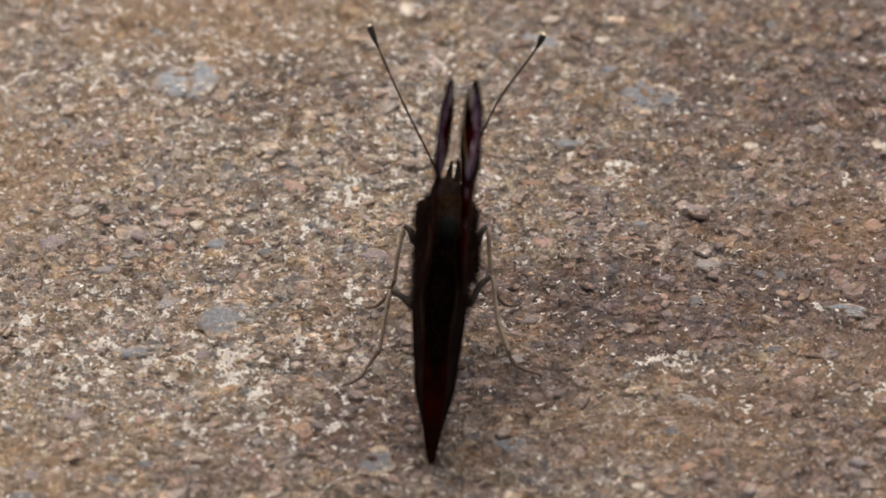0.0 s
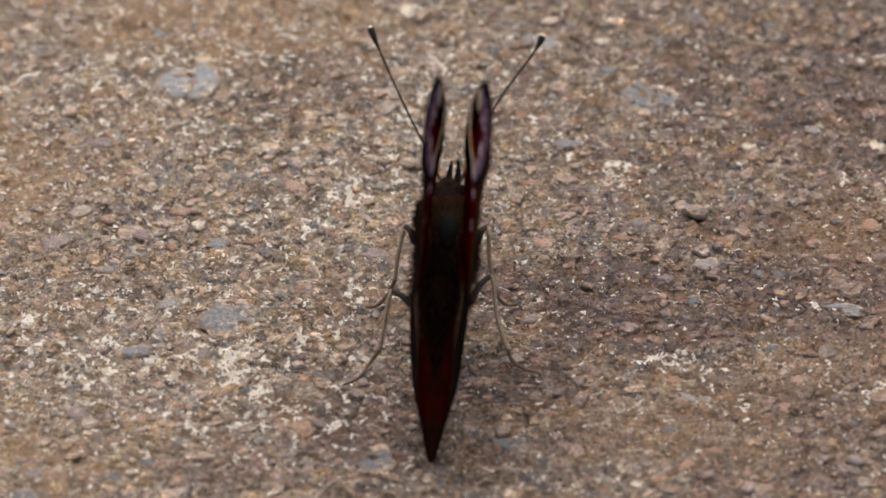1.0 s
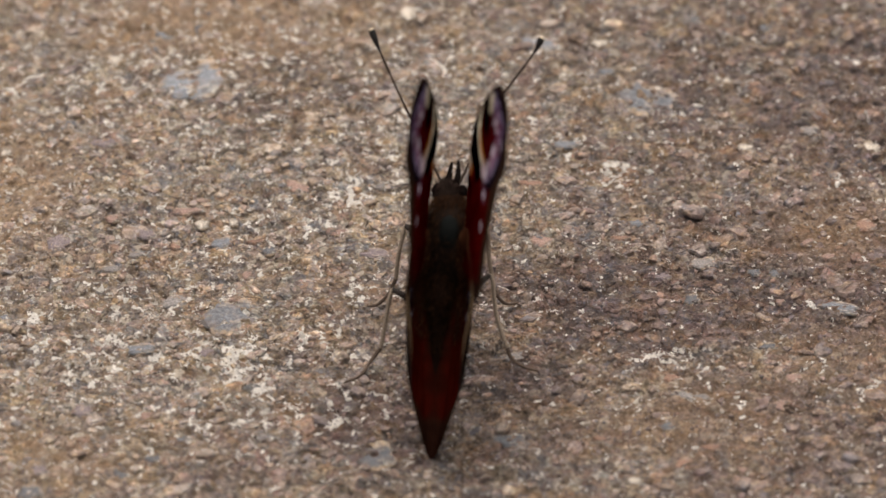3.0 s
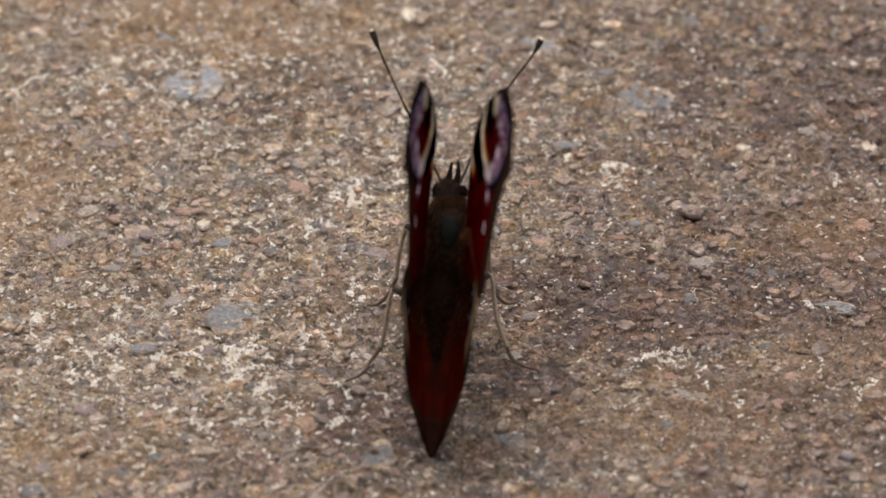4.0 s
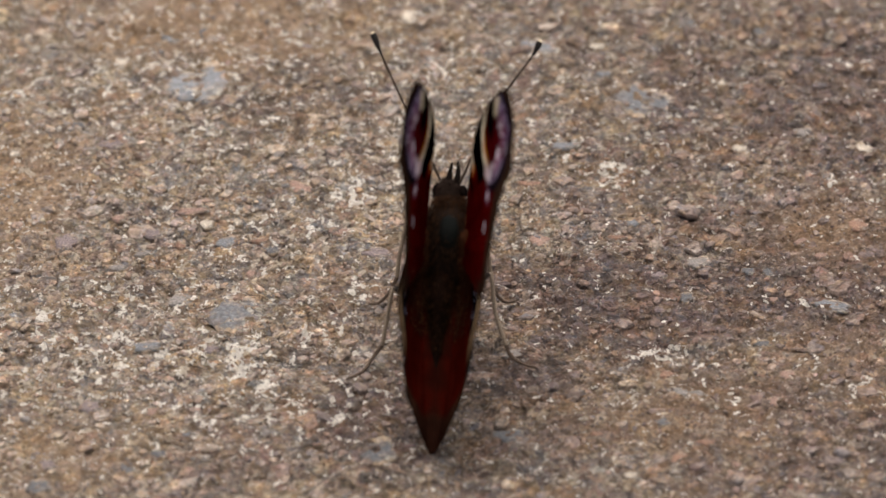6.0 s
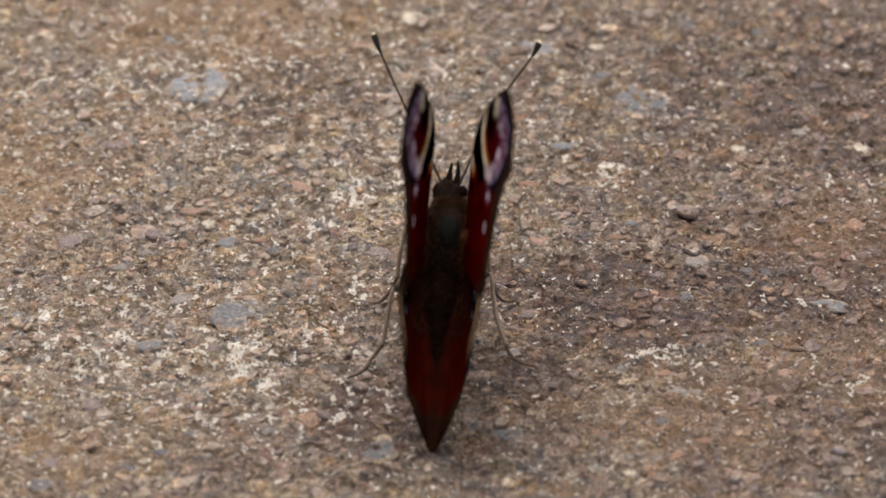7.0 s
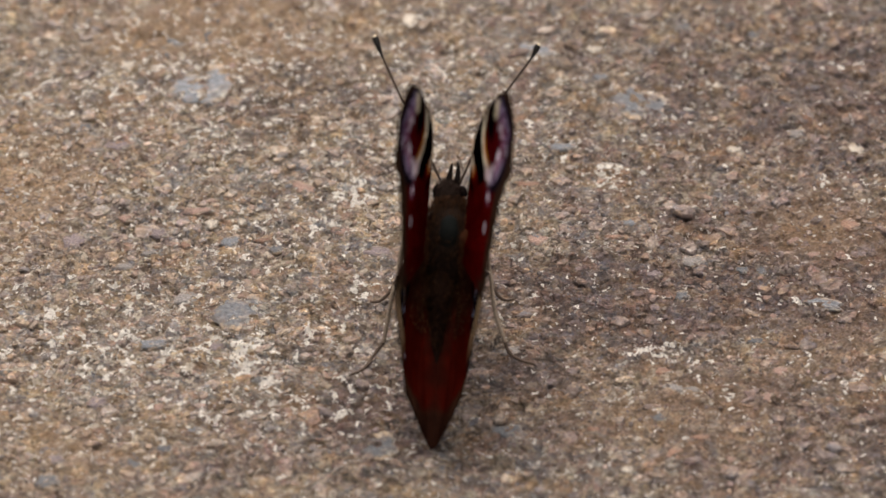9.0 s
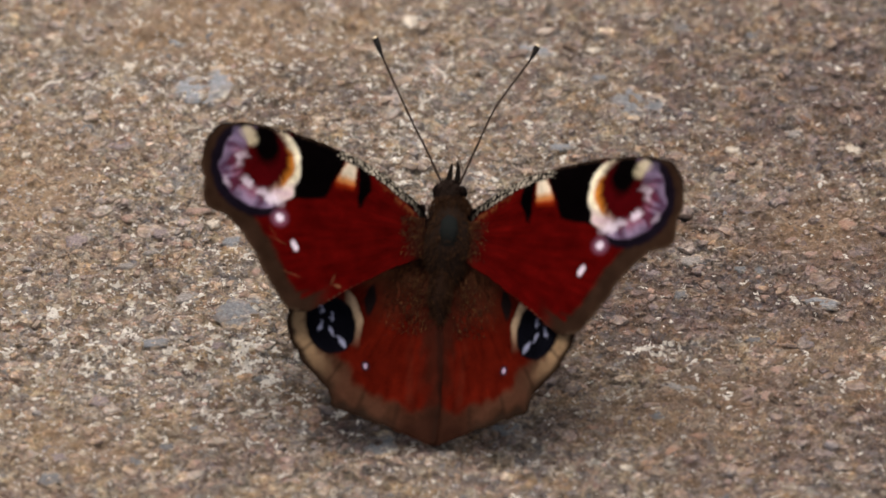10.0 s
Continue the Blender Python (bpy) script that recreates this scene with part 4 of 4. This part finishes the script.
PINK_STONES = [
    (-32.9, 18.7, 4.6, 1.4, 0), (-55.6, 44.6, 2.69, 2.5, 0), (-19, 22.8, 4.2, 2, -25), (-36.6, -16.5, 1.98, 1.8, 0),
    (-25.1, 7.5, 1.56, 1.8, 0), (-42.8, 0.99, 3.5, 1.4, -8), (44.2, 13.2, 2.55, 1.3, 5), (46.9, 10.7, 2.26, 1.4, 0),
    (43.9, 21.3, 1.84, 2.4, 0), (40.6, 2.76, 1.42, 1, 0), (41.2, -0.38, 1.27, 1.4, 0), (41.8, -10.3, 2.55, 2, -5),
    (39.8, -14.8, 1.84, 1.8, 30), (35, -25.4, 1.56, 1.4, 0), (11.5, 13.7, 3.3, 2.6, 5), (-13.9, 14.9, 4.2, 1.4, -8),
    (-42.1, 17.2, 2.12, 1.6, 0),
]
GREY_STONES = [
    (-33.4, 3.3, 5.5, 2.8, 18), (-51.6, -17.5, 2.97, 1.8, 0), (31.3, 9.5, 3.7, 2.2, 0), (29.2, -13.2, 6.4, 1.8, -15),
    (-30.8, -24.5, 3.7, 1.2, -10), (45.8, 33.2, 2.55, 2, 0), (8, -6.6, 3.3, 2.2, 0), (-39, 11, 2.55, 1.2, 0),
    (-41.4, 8.7, 4.2, 1.4, 10), (-8.7, 23.3, 1.7, 1.6, 0),
]
CREAM_STONES = [
    (-56.2, 29.2, 2.12, 1.5, 0), (-5.2, 55, 2.83, 4.5, 0), (-30.9, 16.5, 2.26, 1.8, 0), (-27, 16.9, 1.42, 1.4, 0),
    (-43.3, 46.1, 2.97, 3, 0), (22, -27.1, 2.12, 1.4, 0), (37.4, 30.2, 2.55, 1.4, 0), (35.3, 42.6, 1.84, 1.8, 45),
    (19.4, 49.6, 2.83, 1.4, 0), (53.3, 30.2, 2.55, 2.2, 0), (-21, 30.7, 1.7, 1.2, 0), (20, -24.2, 0.99, 1, 0),
]
RUST_STONES = [
    (-12.1, 39.3, 2.55, 1.5, 5), (10.3, 23.8, 4.2, 1.6, -4), (26.6, -9.9, 3.5, 2, 0), (31.4, -21.7, 3.3, 1.4, -6),
    (18, -20.1, 2.26, 1.4, -10), (28.2, -24.5, 3.5, 2.8, 0), (38.6, 41.6, 2.97, 1.8, 0), (21.2, 13.9, 2.97, 1.2, 0),
    (51.8, 16.2, 3.5, 2.8, 0), (-24.2, 13.2, 2.55, 1, 0), (-34.1, 12.5, 1.84, 1.4, -30),
]
PEBBLES = {"blue": BLUE_STONES, "slate": SLATE_STONES, "mauve": MAUVE_STONES, "pink": PINK_STONES, "grey": GREY_STONES, "cream": CREAM_STONES, "rust": RUST_STONES}
TONES = {"blue": (0.225, 0.240, 0.264), "slate": (0.148, 0.156, 0.170), "mauve": (0.250, 0.200, 0.205), "grey": (0.300, 0.275, 0.260), "pink": (0.41, 0.265, 0.215), "cream": (0.70, 0.62, 0.52), "rust": (0.35, 0.205, 0.145)}
TONE_MATS = {k: pebble_material(k + "_stone", v) for k, v in TONES.items()}


def clear_of_stones(x, y):
    """Where no listed stone lies bare."""
    free = np.ones(np.shape(x), bool)
    for rows in PEBBLES.values():
        for cx, cy, long, wide, turn in rows:
            if long > 2.0:
                a = radians(turn)
                dx, dy = x - cx, y - cy
                free &= np.hypot((dx * math.cos(a) + dy * math.sin(a)) / long, (dy * math.cos(a) - dx * math.sin(a)) / wide) > 0.47
    return free


def stones():
    rng = np.random.default_rng(17)
    shapes = {}
    for tone, mat in TONE_MATS.items():
        for k in range(3):
            v, fc = chip_shape(rng, 0.15, 24)
            me = bpy.data.meshes.new("stone")
            me.from_pydata(v.tolist(), [], fc)
            me.materials.append(mat)
            me.polygons.foreach_set("use_smooth", [True] * len(me.polygons))
            shapes[tone, k] = me
    ring = rng.uniform(-1, 1, (2, 200))
    listed = [(*row, tone) for tone, rows in PEBBLES.items() for row in rows]
    for k, (x, y, long, wide, turn, tone) in enumerate(listed):
        ob = new("stone", shapes[tone, k % 3])
        ob.parent = GROUND
        z = float(relief(np.array([x]), np.array([y]))[0])
        z = 0.4 * z - 0.34
        if long > 4.8:
            # the broad ones lie level with the paste, which covers their low parts
            under = relief(x + 0.4 * long * ring[0], y + 0.4 * wide * ring[1])
            z = float(np.percentile(under, 72)) - 0.29
        ob.matrix_basis = pose(x * MM, y * MM, z * MM, rng.uniform(-2, 2), rng.uniform(-2, 2), turn) @ Matrix.Diagonal((long * MM, wide * MM * 1.15, 2.0 * MM, 1))


def chips():
    rng = np.random.default_rng(29)
    shapes = []
    for k in range(12):
        v, fc = chip_shape(rng, 0.18, 9)
        me = bpy.data.meshes.new("stone_chip")
        me.from_pydata(v.tolist(), [], fc)
        me.materials.append(MAT_CHIP)
        dark = me.copy()
        dark.attributes.new("soot_shade", "FLOAT", "POINT").data.foreach_set("value", [0.85] * len(dark.vertices))
        shapes.append((me, dark))
    for k in range(280):
        x, y = rng.uniform(-54, 54), rng.uniform(-30, 57)
        while not clear_of_stones(np.array([x]), np.array([y]))[0]:
            x, y = rng.uniform(-54, 54), rng.uniform(-30, 57)
        size = 1.3 + 3.2 * rng.beta(1.2, 2.2)
        z = float(relief(np.array([x]), np.array([y]))[0])
        soot_shaded = blobs(np.array([x]), np.array([y]), GROUND_PATCHES["soot_shade"])[0] > 0.45
        ob = new("stone_chip", shapes[k % 12][int(soot_shaded)])
        ob.parent = GROUND
        ob.matrix_basis = pose(x * MM, y * MM, (z - 0.10 * size) * MM, rng.uniform(-11, 11), rng.uniform(-11, 11), rng.uniform(-28, 28)) @ Matrix.Diagonal((size * MM, size * MM * rng.uniform(0.5, 0.9), size * 0.8 * MM, 1))
    # the loose grit, past counting
    verts, faces = [], []
    base = [chip_shape(rng, 0.4, 5) for k in range(24)]
    count = 19000
    xs, ys = rng.uniform(-64, 64, count), rng.uniform(-40, 66, count)
    keep = clear_of_stones(xs, ys) | (rng.uniform(0, 1, count) < 0.12)
    xs, ys = xs[keep], ys[keep]
    count = len(xs)
    zs = relief(xs, ys)
    sizes = np.exp(rng.normal(-0.75, 0.40, count)).clip(0.22, 1.3)
    start = 0
    for k in range(count):
        v, fc = base[k % 24]
        a, s = rng.uniform(0, 6.28), sizes[k]
        ca, sa = math.cos(a) * s, math.sin(a) * s
        t1, t2 = rng.uniform(-0.35, 0.35, 2)
        w = np.column_stack([v[:, 0] * ca - v[:, 1] * sa + xs[k], v[:, 0] * sa + v[:, 1] * ca + ys[k], (v[:, 2] + v[:, 0] * t1 + v[:, 1] * t2 - 0.20) * s * 0.8 + zs[k]])
        verts.append(w)
        faces += [tuple(i + start for i in q) for q in fc]
        start += len(v)
    ob = mesh_object("grit", np.concatenate(verts) * MM, faces, MAT_CHIPS, GROUND, "fine angular stone grit", smooth=False)
    w = np.concatenate(verts)
    ob.data.attributes.new("soot_shade", "FLOAT", "POINT").data.foreach_set("value", blobs(w[:, 0], w[:, 1], GROUND_PATCHES["soot_shade"]).astype(np.float32))
    tagged(ob, kind="stuff")


def gravel():
    """Coarser flat chips set in the paste, between the countable ones and the grit."""
    rng = np.random.default_rng(43)
    base = [chip_shape(rng, 0.16, 9) for k in range(30)]
    count = 1000
    xs, ys = rng.uniform(-64, 64, count), rng.uniform(-40, 66, count)
    sizes = np.exp(rng.normal(0.45, 0.35, count)).clip(0.9, 3.2)
    keep = clear_of_stones(xs, ys)
    xs, ys, sizes = xs[keep], ys[keep], sizes[keep]
    count = len(xs)
    zs = relief(xs, ys)
    verts, faces, start = [], [], 0
    for k in range(count):
        v, fc = base[k % 30]
        a, s = rng.normal(0, 0.5), sizes[k]
        ca, sa = math.cos(a) * s, math.sin(a) * s
        t1, t2 = rng.uniform(-0.18, 0.18, 2)
        verts.append(np.column_stack([v[:, 0] * ca - v[:, 1] * sa + xs[k], v[:, 0] * sa + v[:, 1] * ca + ys[k], (v[:, 2] + v[:, 0] * t1 + v[:, 1] * t2 - 0.09) * s + zs[k]]))
        faces += [tuple(i + start for i in q) for q in fc]
        start += len(v)
    w = np.concatenate(verts)
    ob = mesh_object("gravel", w * MM, faces, MAT_CHIPS, GROUND, "flat rose and grey stone chips", smooth=False)
    ob.data.attributes.new("soot_shade", "FLOAT", "POINT").data.foreach_set("value", blobs(w[:, 0], w[:, 1], GROUND_PATCHES["soot_shade"]).astype(np.float32))
    tagged(ob, kind="stuff")


stones()
chips()
gravel()


# ---------------------------------------------------------------- the wings' opening
WINGS = [
    # seconds, lift and forward sweep of the forewings (one side, then the other), lift of the hindwings, in degrees
    (0.0, 93.0, 2.0, 88.4, 1.9, 90.7, 90.8),
    (0.5, 92.0, 1.9, 87.7, 1.5, 89.7, 90.3),
    (1.0, 90.1, 2.3, 86.3, 1.8, 88.2, 88.7),
    (1.5, 89.6, 1.9, 85.6, 1.3, 86.8, 87.5),
    (2.0, 88.4, 1.7, 84.2, 1.5, 87.0, 86.5),
    (2.5, 87.3, 2.1, 83.6, 1.7, 86.0, 85.5),
    (4.0, 86.4, 1.7, 81.8, 1.5, 82.9, 82.9),
    (4.5, 85.7, 1.7, 81.6, 1.6, 82.1, 82.1),
    (5.0, 84.7, 1.4, 81.6, 1.8, 81.3, 81.4),
    (5.5, 85.2, 1.6, 81.7, 1.6, 81.3, 81.4),
    (7.0, 85.4, 1.6, 81.4, 1.5, 81.4, 81.4),
    (7.5, 85.5, 1.6, 81.6, 1.6, 81.4, 81.3),
    (8.0, 85.3, 1.3, 81.4, 1.4, 81.4, 81.3),
    (8.5, 84.6, 1.3, 80.8, 1.1, 80.7, 81.0),
    (9.0, 84.1, 1.4, 81.2, 1.3, 79.9, 80.8),
    (9.2, 83.9, 1.3, 80.7, 1.1, 79.5, 81.0),
    (9.3, 83.2, 1.3, 81.6, 1.1, 79.0, 81.0),
    (9.4, 81.1, 0.5, 80.5, 0.9, 76.0, 79.0),
    (9.5, 83.1, 1.2, 83.2, 0.6, 78.5, 81.5),
    (9.6, 81.0, 1.3, 84.0, 0.5, 76.5, 82.0),
    (9.7, 78.5, 0.4, 82.4, 0.4, 74.0, 81.0),
    (9.8, 59.9, -1.1, 65.8, -2.3, 56.5, 63.0),
    (9.9, 42.3, -4.3, 50.0, -4.6, 36.1, 48.4),
    (10.0, 30.6, -3.6, 34.9, -5.7, 21.6, 34.9),
]


def fore_hinge(side, lift, sweep):
    turn = Matrix.Rotation(radians(-side * lift), 4, "Y") @ Matrix.Rotation(radians(side * sweep), 4, "Z")
    return BODY @ Matrix.Translation((side * HINGE * MM, 0, 0)) @ turn


def hind_hinge(side, lift):
    """The hindwings turn about their inner edges, which meet behind the abdomen."""
    turn = Matrix.Rotation(radians(1.2) - side * math.atan(1.7 / 25), 4, "Z") @ Matrix.Rotation(radians(-side * (lift - 2.0 * math.sin(radians(lift)))), 4, "Y")
    return BODY @ Matrix.Translation((side * 2.3 * MM, -3.0 * MM, -1.2 * MM)) @ turn


def motions():
    walk(FORE_LEFT, [(t, fore_hinge(-1, a, b)) for t, a, b, c, d, e, f in WINGS])
    walk(FORE_RIGHT, [(t, fore_hinge(1, c, d)) for t, a, b, c, d, e, f in WINGS])
    walk(HIND_LEFT, [(t, hind_hinge(-1, e)) for t, a, b, c, d, e, f in WINGS])
    walk(HIND_RIGHT, [(t, hind_hinge(1, f)) for t, a, b, c, d, e, f in WINGS])


motions()
